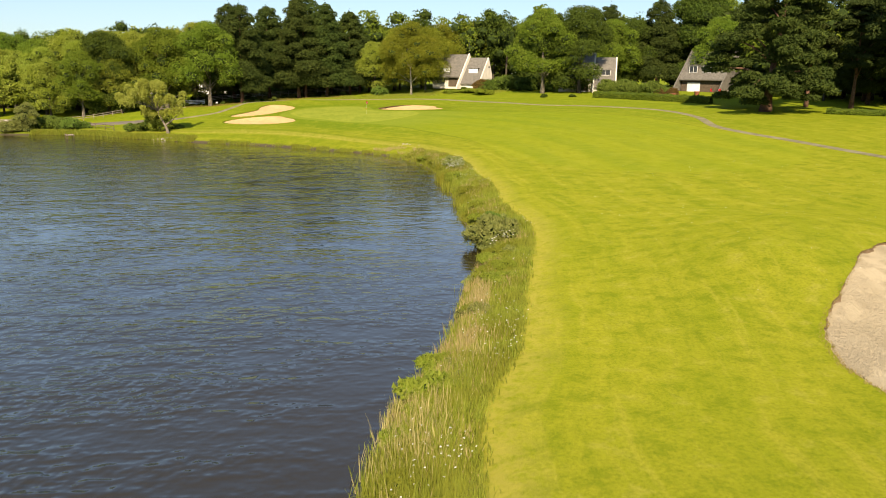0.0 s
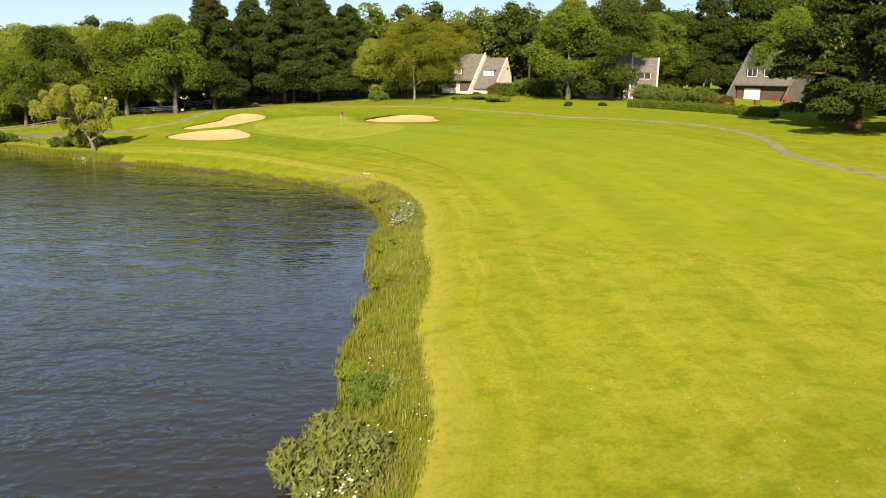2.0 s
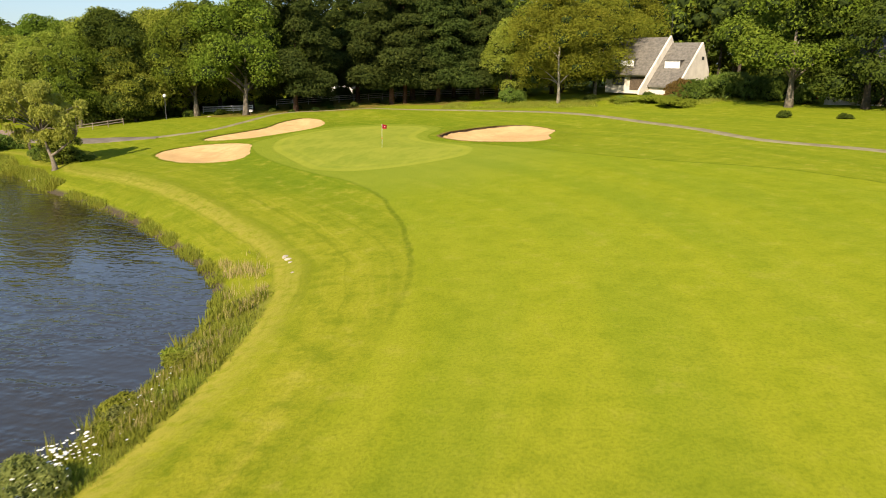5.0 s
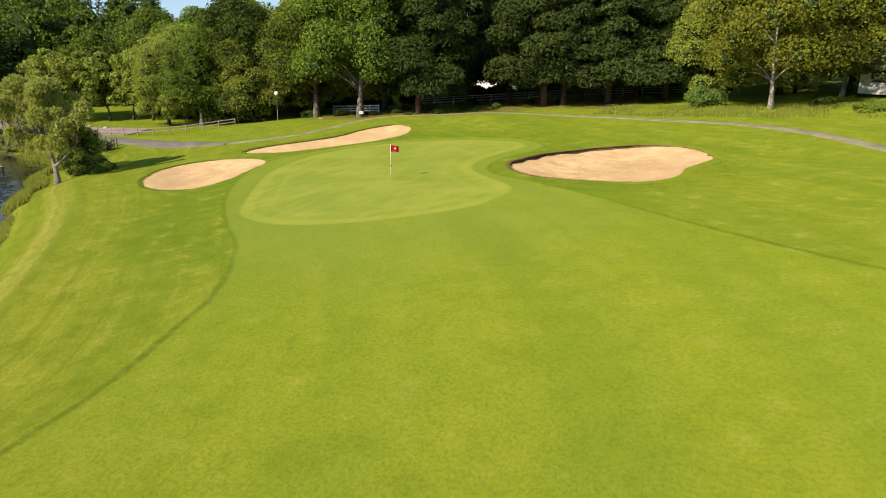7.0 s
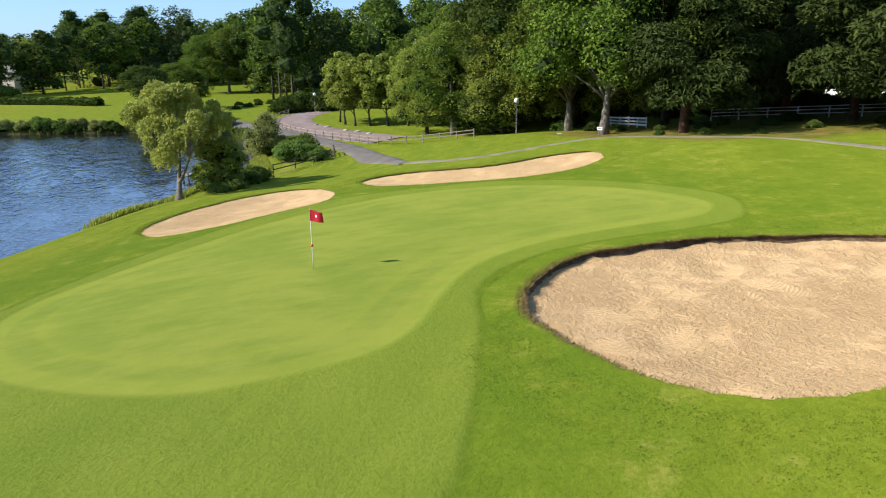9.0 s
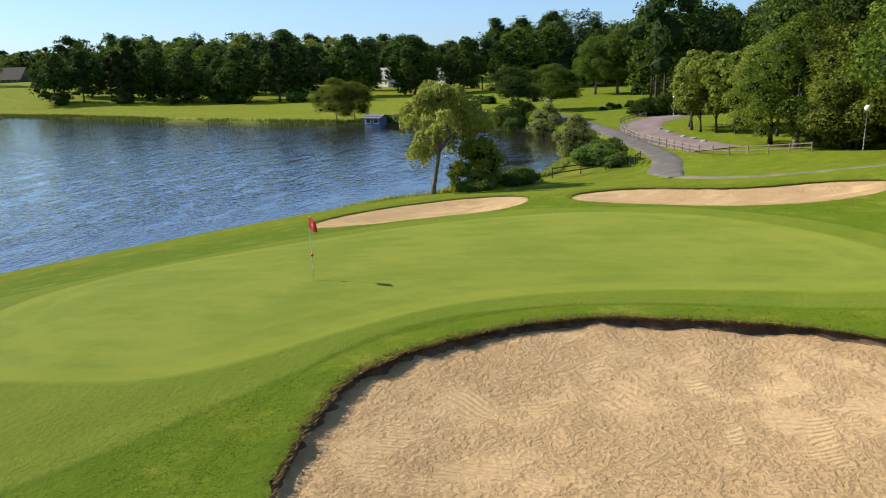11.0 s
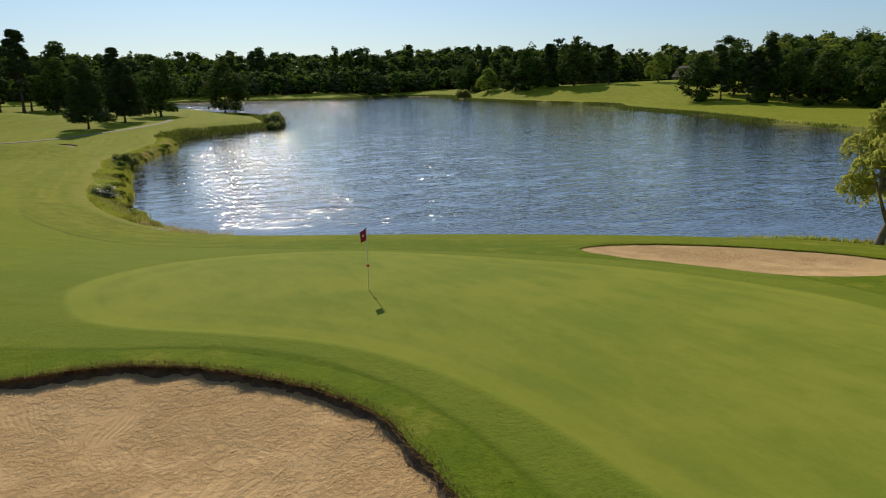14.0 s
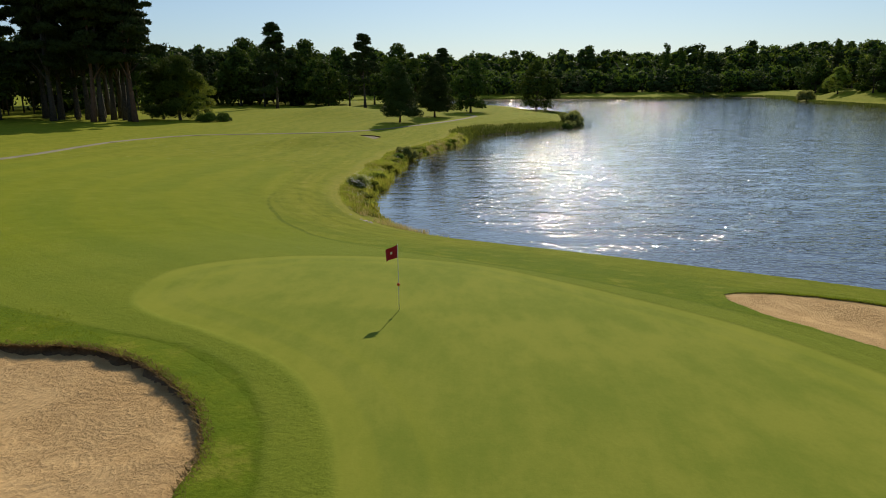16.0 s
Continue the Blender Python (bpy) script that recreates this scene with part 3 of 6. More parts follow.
def bunker(ring, lip, low, label, seed, sand=None, soil=None):
    """A sand bunker: raked sand, its soil face and the turf rolled over the edge. The lip is highest to the west and lowest to the east."""
    rng = np.random.default_rng(seed)
    base = new("bunker")
    n = len(ring)
    mid = ring.mean(0)
    tang = np.roll(ring, -1, 0) - np.roll(ring, 1, 0)
    out = np.c_[tang[:, 1], -tang[:, 0]] / np.linalg.norm(tang, axis=1)[:, None]
    out *= np.sign(((ring - mid) * out).sum(1).mean())

    def wobble(size, width):
        v = rng.normal(size=n)
        v = sum(np.roll(v, k) for k in range(-width, width + 1))
        return size * v / v.std()

    ragged = wobble(0.045, 6) + wobble(0.035, 1)
    west = ease((0.75 - out @ np.array([0.95, 0.45])) / 1.4)
    lips = low + (lip - low) * west * (1 + wobble(0.16, 2))

    def level(p, dz):
        z, s = terrain(p[:, 0], p[:, 1])
        return np.c_[p, z + dz]

    turf = []
    for off, dz in ((1.5, -0.03), (1.05, 0.015), (0.6, 0.03), (0.25, 0.05), (0.04, 0.03)):
        turf.append(level(ring + out * (off + ragged[:, None] * (off < 0.5)), dz))
    v, f = rings_to_mesh(turf)
    edge = from_data("turf_edge", v, f, M_TURF, base, "turf rolled over the bunker's rim")
    zones(edge.data, v[:, 0], v[:, 1], -ring_distance(v[:, 0], v[:, 1], LAKE))
    a = turf[-1]
    b = level(ring + out * (0.05 + ragged + 0.13 * west + wobble(0.04, 1))[:, None], 0)
    b[:, 2] -= lips * (0.45 + wobble(0.10, 1))
    c = level(ring - out * 0.02 + out * (ragged + wobble(0.06, 1))[:, None], 0)
    c[:, 2] -= lips + 0.02
    v, f = rings_to_mesh([a, b, c])
    from_data("soil_face", v, f, soil or M_SOIL, base, "crumbling soil face under the rim")
    # sand: an even net inside the rim
    gx, gy = np.meshgrid(np.arange(ring[:, 0].min(), ring[:, 0].max(), 0.28), np.arange(ring[:, 1].min(), ring[:, 1].max(), 0.28))
    p = np.c_[gx.ravel(), gy.ravel()] + rng.uniform(-0.05, 0.05, (gx.size, 2))
    p = p[ring_distance(p[:, 0], p[:, 1], ring) > 0.22]
    rim = ring + out * (0.12 + ragged[:, None])
    both = np.concatenate([rim, p])
    flat, _, tris, *_ = geometry.delaunay_2d_cdt([Vector(q) for q in both], [(k, (k + 1) % n) for k in range(n)], [], 1, 1e-5)
    q = np.array([tuple(w) for w in flat])
    d = np.maximum(0, ring_distance(q[:, 0], q[:, 1], ring))
    near = np.array([np.argmin(((ring - w) ** 2).sum(1)) for w in q])
    fade = np.exp(-d / 2.2)
    dips = np.array([noise.noise((x * 0.9, y * 0.9, seed)) + 0.6 * noise.noise((x * 2.6, y * 2.6, seed)) for x, y in q])
    z = terrain(q[:, 0], q[:, 1])[0] - lips[near] * fade - 0.5 * (lip + low) * (1 - fade) - 0.32 * ease(d / 3.5) + 0.028 * dips * ease(d / 0.6)
    from_data("sand", np.c_[q, z], [list(t) for t in tris], sand or M_SAND, base)
    # frayed grass along the rim
    m = n * 18
    k = rng.choice(n, m, p=(0.08 + west) / (0.08 + west).sum())
    root = a[k] + np.c_[out[k] * rng.uniform(-0.10, 0.26, (m, 1)) + tang[k] * rng.uniform(-0.5, 0.5, (m, 1)), np.full(m, -0.02)]
    way = rng.uniform(0, 6.283, m)
    tall = rng.uniform(0.03, 0.09, m) * (0.35 + 0.8 * west[k])
    tip = root + np.c_[np.cos(way) * tall * 0.7 - out[k, 0] * 0.05, np.sin(way) * tall * 0.7 - out[k, 1] * 0.05, tall]
    half = np.c_[-np.sin(way), np.cos(way), np.zeros(m)] * rng.uniform(0.008, 0.02, (m, 1))
    v = np.stack([root - half, root + half, tip], 1).reshape(-1, 3)
    from_data("grass_fringe", v, np.arange(3 * m).reshape(-1, 3), M_FRINGE if soil is None else M_TUFT, base, "frayed grass on the rim", smooth=False)
    return tagged(base, label, "bunker", "sand bunkers")


bunker(BUNKERS[0], 0.24, 0.02, "large sand bunker with a dark undercut lip beside the green", 3)
bunker(BUNKERS[1], 0.04, 0.01, "pale sand bunker between the green and the lake", 4, soil=M_SOIL_DRY)
bunker(BUNKERS[2], 0.08, 0.01, "long curved sand bunker behind the green", 5, soil=M_SOIL_DRY)
bunker(BUNKERS[3], 0.14, 0.08, "greyish sand bunker beside the fairway", 6, M_SAND_GREY)


def smooth_line(points, per=8):
    p = np.array(points, float)
    p = np.r_[[2 * p[0] - p[1]], p, [2 * p[-1] - p[-2]]]
    out = []
    for a, b, c, d in zip(p, p[1:], p[2:], p[3:]):
        for u in np.linspace(0, 1, per, endpoint=False):
            out.append(0.5 * (2 * b + (c - a) * u + (2 * a - 5 * b + 4 * c - d) * u ** 2 + (3 * b - a - 3 * c + d) * u ** 3))
    return np.array(out + [p[-2]])


def strip(name, points, width, mat, label, category, lift=0.05, per=10):
    """A way laid on the ground, slightly crowned, with ragged edges. width: one value, or (wide, narrow, metres) for a way that starts narrow."""
    line = smooth_line(points, per)
    tang = np.gradient(line, axis=0)
    side = np.c_[-tang[:, 1], tang[:, 0]] / np.linalg.norm(tang, axis=1)[:, None]
    rng = np.random.default_rng(len(line))
    rows = []
    if isinstance(width, tuple):
        run = np.r_[0, np.cumsum(np.linalg.norm(np.diff(line, axis=0), axis=1))]
        width = (width[0] + (width[1] - width[0]) * ease(1 - run / width[2]))[:, None]
    for u in (-0.56, -0.5, -0.25, 0, 0.25, 0.5, 0.56):
        p = line + side * width * u + side * (abs(u) > 0.4) * rng.normal(0, 0.05, (len(line), 1))
        z = terrain(p[:, 0], p[:, 1])[0] + (lift + 0.03 * (1 - 4 * u * u) if abs(u) < 0.53 else -0.06)
        rows.append(np.c_[p, z])
    m = len(line)
    i = np.arange(m - 1)
    faces = np.concatenate([np.c_[k * m + i, k * m + i + 1, (k + 1) * m + i + 1, (k + 1) * m + i] for k in range(6)])
    return tagged(from_data(name, np.concatenate(rows), faces, mat), label, category, kind="structure")


strip("path", [(-1, -182), (-3, -172), (4, -150), (14, -134), (25, -124.5), (41, -119), (52, -112), (57, -96), (56, -80), (54, -66),
               (52.6, -52), (51, -42), (50.6, -34), (53.4, -22), (52, -10), (44, 0), (35.4, 7), (30, 17), (24.8, 24.2), (18.6, 31.4),
               (11.6, 35.8), (4.4, 37.4), (-5, 38.4), (-16, 36.4), (-24, 31), (-28.5, 22), (-31, 17), (-36.4, 14)], 1.25, M_PATH,
      "narrow grey-brown gravel cart path across the mown turf", "path")
strip("road", [(-36.0, 13.9), (-45.5, 13.4), (-55.5, 14), (-64, 13.2), (-74, 10.8), (-88, 7.2), (-96, 4.6), (-108, .6), (-124, -6)], (2.9, 1.2, 9.0), M_TARMAC,
      "pale tarmac cart road curving behind the lake", "road", 0.06)


# ---- trees ----
def tube(points, radii, sides=8):
    """Rings round a bent line; returns verts and faces."""
    p = np.array(points, float)
    tang = np.gradient(p, axis=0)
    rings = []
    ang = np.linspace(0, 2 * math.pi, sides, endpoint=False)
    for q, t, r in zip(p, tang, radii):
        t = t / (np.linalg.norm(t) + 1e-9)
        a = np.cross(t, (0.31, 0.95, 0.05))
        a /= np.linalg.norm(a) + 1e-9
        b = np.cross(t, a)
        rings.append(q + r * (np.cos(ang)[:, None] * a + np.sin(ang)[:, None] * b))
    v, f = rings_to_mesh(rings)
    return v, f.tolist() + [list(range(sides))[::-1], list(range(len(v) - sides, len(v)))]


def joined(pieces):
    verts, faces, n = [], [], 0
    for v, f in pieces:
        verts.append(np.asarray(v, float))
        faces += [[i + n for i in q] for q in f]
        n += len(v)
    return np.concatenate(verts), faces


def leaves(rng, centres, size, tilt=None, long=1.0):
    """One small bent leaf clump per centre: two triangles folded along the middle."""
    n = len(centres)
    d = rng.normal(size=(n, 3))
    if tilt is not None:
        d = d * (1 - tilt[1]) + np.asarray(tilt[0]) * tilt[1]
    d /= np.linalg.norm(d, axis=1)[:, None] + 1e-9
    s = np.cross(d, rng.normal(size=(n, 3)))
    s /= np.linalg.norm(s, axis=1)[:, None] + 1e-9
    up = np.cross(d, s)
    r = (size * (0.6 + 0.8 * rng.random(n)))[:, None]
    v = np.stack([centres - d * r * long, centres + s * r * 0.62 + up * r * 0.22, centres + d * r * long, centres - s * r * 0.62 + up * r * 0.22], 1)
    i = np.arange(n)[:, None] * 4
    return v.reshape(-1, 3), np.concatenate([i + [0, 1, 2], i + [0, 2, 3]])


def shell(rng, blobs, count):
    """Points scattered over the outer skins of the blobs (x, y, z, rx, rz), denser on the larger."""
    b = np.array(blobs, float)
    w = b[:, 3] ** 2
    pick = rng.choice(len(b), count, p=w / w.sum())
    d = rng.normal(size=(count, 3))
    d /= np.linalg.norm(d, axis=1)[:, None]
    d[:, 2] = np.where(d[:, 2] < -0.55, -d[:, 2], d[:, 2])
    rad = 0.72 + 0.36 * rng.random(count) ** 0.8
    q = b[pick]
    return q[:, :3] + d * np.c_[q[:, 3], q[:, 3], q[:, 4]] * rad[:, None]


_T = (1 + 5 ** 0.5) / 2
ICO = np.array([(-1, _T, 0), (1, _T, 0), (-1, -_T, 0), (1, -_T, 0), (0, -1, _T), (0, 1, _T), (0, -1, -_T), (0, 1, -_T), (_T, 0, -1), (_T, 0, 1), (-_T, 0, -1), (-_T, 0, 1)]) / 1.902
ICO_FACES = np.array([(0, 11, 5), (0, 5, 1), (0, 1, 7), (0, 7, 10), (0, 10, 11), (1, 5, 9), (5, 11, 4), (11, 10, 2), (10, 7, 6), (7, 1, 8),
                      (3, 9, 4), (3, 4, 2), (3, 2, 6), (3, 6, 8), (3, 8, 9), (4, 9, 5), (2, 4, 11), (6, 2, 10), (8, 6, 7), (9, 8, 1)])


def crown(rng, blobs, count, size, long=0.9, droop=0.0, cores=99, fill=0.66, along=0.0):
    """A crown: pointed leaf sprays facing outward from each clump, and dark cores behind them that paint in the inner
    shade. Returns verts, triangles, material index.
    """
    b = np.array(blobs, float)
    w = b[:, 3] ** 2
    q = b[rng.choice(len(b), count, p=w / w.sum())]
    o = rng.normal(size=(count, 3))
    o /= np.linalg.norm(o, axis=1)[:, None]
    o[:, 2] = np.where(o[:, 2] < -0.6, -o[:, 2], o[:, 2])
    c = q[:, :3] + o * np.c_[q[:, 3], q[:, 3], q[:, 4]] * (0.62 + 0.46 * rng.random((count, 1)) ** 0.7)
    nrm = o * 0.75 + rng.normal(size=(count, 3)) * 0.5
    nrm /= np.linalg.norm(nrm, axis=1)[:, None] + 1e-9
    d = np.cross(nrm, rng.normal(size=(count, 3))) + along * o + (0, 0, -droop)
    d /= np.linalg.norm(d, axis=1)[:, None] + 1e-9
    s = np.cross(nrm, d)
    s /= np.linalg.norm(s, axis=1)[:, None] + 1e-9
    r = (size * (0.6 + 0.8 * rng.random(count)))[:, None]
    v = np.stack([c - d * r * long * 0.8 - s * r * 0.62, c - d * r * long * 0.8 + s * r * 0.62, c + d * r * long * 1.2], 1).reshape(-1, 3)
    f = np.arange(count * 3).reshape(-1, 3)
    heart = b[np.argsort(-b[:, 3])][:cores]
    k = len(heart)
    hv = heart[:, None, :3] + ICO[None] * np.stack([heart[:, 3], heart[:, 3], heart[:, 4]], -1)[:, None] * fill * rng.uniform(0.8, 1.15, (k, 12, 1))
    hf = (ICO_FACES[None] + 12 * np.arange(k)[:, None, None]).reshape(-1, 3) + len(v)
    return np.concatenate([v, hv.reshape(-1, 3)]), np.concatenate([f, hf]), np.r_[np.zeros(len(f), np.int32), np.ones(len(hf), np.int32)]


def tree_blobs(rng, kind, h, r):
    """The clumps that make up the crown of a tree of height h and spread r."""
    blobs = []
    if kind in ("oak", "small", "full", "broad"):
        low = {"oak": 0.27, "small": 0.26, "full": 0.06, "broad": 0.19}[kind]
        for k in range(46):
            u = rng.random() ** 0.8
            a = rng.random() * 6.283
            z = h * (low + (0.93 - low) * u)
            wide = r * math.sqrt(max(0.06, 1 - (2 * (u - 0.42)) ** 2 * 0.92)) * (0.55 + 0.42 * rng.random())
            s = r * (0.24 + 0.16 * rng.random())
            blobs.append((wide * math.cos(a), wide * math.sin(a), z, s, s * 0.78))
        blobs.append((0, 0, h * 0.6, r * 0.55, h * 0.24))
    elif kind == "conifer":
        for k in range(54):
            u = (k + rng.random()) / 54
            a = k * 2.4 + rng.random()
            wide = r * (1 - u) ** 0.45 * (0.5 + 0.55 * rng.random())
            s = r * (0.20 + 0.20 * (1 - u)) * (0.8 + 0.5 * rng.random())
            blobs.append((wide * math.cos(a), wide * math.sin(a), h * (0.145 + 0.835 * u) - 0.07 * wide, s, s * 0.58))
        blobs += [(0, 0, h * u, r * 0.5 * (1.05 - u), h * 0.09) for u in (0.28, 0.4, 0.52, 0.65, 0.8, 0.95)]
    elif kind == "cedar":
        for k in range(90):
            u = (k + rng.random()) / 90
            a = k * 2.4 + rng.random()
            wide = r * (1 - u) ** 0.38 * (0.25 + 0.75 * rng.random() ** 0.6)
            s = r * (0.13 + 0.10 * rng.random())
            blobs.append((wide * math.cos(a), wide * math.sin(a), h * (0.07 + 0.88 * u) + 0.04 * wide, s, s * 0.45))
        blobs += [(0, 0, h * u, r * 0.55 * (1.05 - u), h * 0.08) for u in (0.2, 0.4, 0.6, 0.8)]
    elif kind in ("pine", "low_pine"):
        low = 0.32 if kind == "pine" else 0.14
        for k in range(62):
            u = rng.random() ** 0.75
            a = rng.random() * 6.283
            wide = r * (0.12 + 0.90 * rng.random()) * (1.02 - (0.62 if kind == "pine" else 0.84) * u)
            s = r * (0.11 + 0.13 * rng.random())
            blobs.append((wide * math.cos(a), wide * math.sin(a), h * (low + (0.97 - low) * u ** 0.9) + 0.10 * wide, s, s * 0.45))
    elif kind == "poplar":
        for k in range(30):
            u = (k + rng.random()) / 30
            s = r * (0.55 + 0.3 * rng.random()) * (1.0 - 0.75 * abs(u - 0.35))
            blobs.append((rng.normal() * r * 0.25, rng.normal() * r * 0.25, h * (0.08 + 0.88 * u), s, s * 1.9))
    elif kind == "bush":
        for k in range(22):
            a, u = rng.random() * 6.283, rng.random()
            wide = r * (0.75 * rng.random() ** 0.6)
            s = r * (0.24 + 0.2 * rng.random())
            blobs.append((wide * math.cos(a), wide * math.sin(a), h * (0.12 + 0.62 * u * (1 - 0.5 * wide / r)), s, h * 0.22))
    return blobs


def make_tree(name, kind, h, r, bark, foliage, count, leaf, seed, lean=(0, 0), label="", category="tree"):
    """A tree of its own: tapered trunk with limbs, and a crown of leaf clumps. Built at the origin."""
    rng = np.random.default_rng(seed)
    base = new(name)
    blobs = tree_blobs(rng, kind, h, r)
    top = {"oak": 0.62, "full": 0.6, "broad": 0.62, "small": 0.6, "conifer": 0.95, "cedar": 0.85, "pine": 0.9, "low_pine": 0.9, "poplar": 0.9, "bush": 0.3}[kind]
    thick = {"oak": 0.020, "full": 0.018, "broad": 0.013, "small": 0.014, "conifer": 0.0125, "cedar": 0.03, "pine": 0.015, "low_pine": 0.014, "poplar": 0.018, "bush": 0.02}[kind] * h
    us = np.linspace(0, 1, 9)
    mid = np.c_[lean[0] * us + 0.15 * np.sin(us * 5 + seed), lean[1] * us + 0.15 * np.cos(us * 4 + seed), h * top * us - 0.25 * (us == 0)]
    mid[:, :2] -= mid[0, :2]
    pieces = [tube(mid, thick * (0.7 * (1 - us) ** 7 + 1.0 - 0.78 * us), 9)]
    for b in sorted(blobs, key=lambda q: -q[3])[1:13]:
        if kind == "bush":
            start, u0 = np.zeros(3), 0
        else:
            u0 = min(0.92, max(0.28, (b[2] / h - 0.18) / top))
            start = np.array([np.interp(u0, us, mid[:, k]) for k in range(3)])
        end = np.array(b[:3]) + (np.array([np.interp(min(1, b[2] / h / top), us, mid[:, 0]), np.interp(min(1, b[2] / h / top), us, mid[:, 1]), 0]))
        v = np.linspace(0, 1, 5)[:, None]
        bend = start + (end - start) * v + np.array([0, 0, 0.10 * np.linalg.norm(end - start)]) * np.sin(v * 3.1)
        pieces.append(tube(bend, thick * (0.42 * (1 - u0) + 0.14) * (1 - 0.8 * v[:, 0]), 5))
    v, f = joined(pieces)
    from_data("trunk", v, f, bark, base)
    long = {"poplar": 1.0, "pine": 1.3, "low_pine": 1.3, "conifer": 1.7, "cedar": 1.5, "bush": 1.5}.get(kind, 0.9)
    v, f, index = crown(rng, blobs, count, leaf, long, {"conifer": 0.5, "bush": -0.8}.get(kind, 0.0), fill={"pine": 0.45, "low_pine": 0.5, "bush": 0.55, "broad": 0.34}.get(kind, 0.46), along={"conifer": 0.7, "pine": 0.6, "low_pine": 0.6, "cedar": 0.7}.get(kind, 0.0))
    v[:, :2] += np.c_[np.interp(v[:, 2] / (h * top), us, mid[:, 0]), np.interp(v[:, 2] / (h * top), us, mid[:, 1])]
    ob = from_data("crown", v, f, [foliage, M_CORE_SHADE], base, smooth=False)
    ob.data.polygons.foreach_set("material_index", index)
    return tagged(base, label, category)


def stand(proto, x, y, turn=0.0, size=1.0, tall=1.0, dz=-0.1):
    return copy_thing(proto, pose(x, y, z_at(x, y) + dz, 0, 0, turn) @ Matrix.Diagonal((size, size, size * tall, 1)))


def settle(proto, x, y, turn=0.0, dz=-0.1):
    proto.matrix_basis = pose(x, y, z_at(x, y) + dz, 0, 0, turn)
    return proto


def grove(protos, places, group, seed):
    """Stands trees at (x, y, height); the first use of each prototype is the prototype itself."""
    rng = random.Random(seed)
    for k, (x, y, h) in enumerate(places):
        proto, full = protos[(k * 7 + rng.randrange(len(protos))) % len(protos)]
        ob = stand(proto, x, y, rng.uniform(0, 360), h / full * rng.uniform(0.97, 1.03), rng.uniform(0.95, 1.05))
        ob["group"] = group


# prototypes; each stands somewhere of its own
oak_a = make_tree("oak_tree", "oak", 18, 7.5, M_BARK_GREY, M_OAK, 32000, 0.165, 11, label="tall oak in full dark green leaf by the fairway's edge")
oak_b = make_tree("oak_tree", "full", 18, 6.6, M_BARK, M_OAK_DARK, 29000, 0.165, 12, label="dense dark green broadleaf tree in the wood's edge")
oak_l = make_tree("leafy_tree", "full", 18, 6.8, M_BARK, M_OAK_LIGHT, 29000, 0.165, 13, label="bright light green broadleaf tree")
beech = make_tree("hornbeam_tree", "broad", 17, 7.8, M_BARK_PALE, M_BEECH, 44000, 0.14, 14, label="broad golden-green tree with a low crown")
conifer_a = make_tree("conifer_tree", "conifer", 22, 6.0, M_BARK_RED, M_CONIFER, 42000, 0.14, 15, label="tall dark conifer with layered drooping boughs")
conifer_b = make_tree("conifer_tree", "conifer", 22, 6.6, M_BARK_RED, M_CONIFER, 44000, 0.14, 16, label="broad dark green cypress behind the green")
pine_a = make_tree("pine_tree", "pine", 24, 6.2, M_BARK, M_PINE, 13000, 0.25, 17, label="tall pine with a bare trunk and flat dark boughs")
pine_b = make_tree("pine_tree", "pine", 24, 7.2, M_BARK_RED, M_PINE, 20000, 0.22, 18, lean=(0.9, 0.4), label="spreading dark pine with a leaning trunk")
cedar = make_tree("pine_tree", "cedar", 23, 11.0, M_BARK_RED, M_CONIFER, 60000, 0.185, 26, lean=(-1.5, 0.5), label="huge spreading dark pine with boughs near the ground")
slim = make_tree("lime_tree", "small", 10, 3.0, M_BARK, M_OAK_LIGHT, 6500, 0.19, 19, label="young light green tree beside the drive")
far_oak = make_tree("oak_tree", "full", 16, 6.5, M_BARK, M_OAK_DARK, 4200, 0.44, 20, label="dark broadleaf tree across the lake")
far_pine = make_tree("pine_tree", "low_pine", 20, 5.5, M_BARK, M_PINE, 6000, 0.36, 21, label="dark pine standing across the lake")
poplar = make_tree("poplar_tree", "poplar", 26, 2.4, M_BARK, M_OAK_DARK, 1500, 0.6, 22, label="narrow dark poplar rising over the far wood")
round_bush = make_tree("bush", "bush", 3.0, 2.4, M_BARK, M_SHRUB, 4600, 0.11, 23, label="round leafy green bush", category="bush")
grey_bush = make_tree("willow_bush", "bush", 2.6, 1.9, M_BARK, M_GREY, 6000, 0.08, 24, label="grey-green willow bush on the lake's bank", category="bush")
dark_bush = make_tree("bush", "bush", 3.0, 2.6, M_BARK, M_OAK_DARK, 4000, 0.125, 25, label="low dark green bush", category="bush")

# round the green and the houses
settle(oak_a, -34.8, 33.4, 40)
settle(beech, 11.4, 47.2, 20)
settle(oak_b, -56, 31, 0)
settle(oak_l, -66, 40, 90)
settle(conifer_a, -24, 52.4, 0)
settle(conifer_b, -28.4, 37.6, 0)
settle(cedar, 68.4, -16.6, 200)
settle(pine_b, 84, -28, 30)
settle(slim, -83, 19.5, 0)
stand(oak_l, 2.3, 54.6, 120, 0.74)
grove([(oak_a, 18), (oak_b, 18), (oak_a, 18)], [(42.3, 36.8, 19.5), (50.5, 34, 20.5), (63, 48, 17), (70, 52, 18), (86, 36, 17), (58, 58, 16), (48, 66, 19)], "trees round the houses", 1)
grove([(conifer_a, 22), (conifer_b, 22)], [(-16.4, 48.6, 24), (-14.9, 51, 22), (-15.6, 57.5, 25), (-9.8, 53.4, 23), (-4, 58.5, 20), (-33, 53.4, 23), (-9, 61, 21), (-1.5, 62.5, 18)], "conifers behind the green", 2)
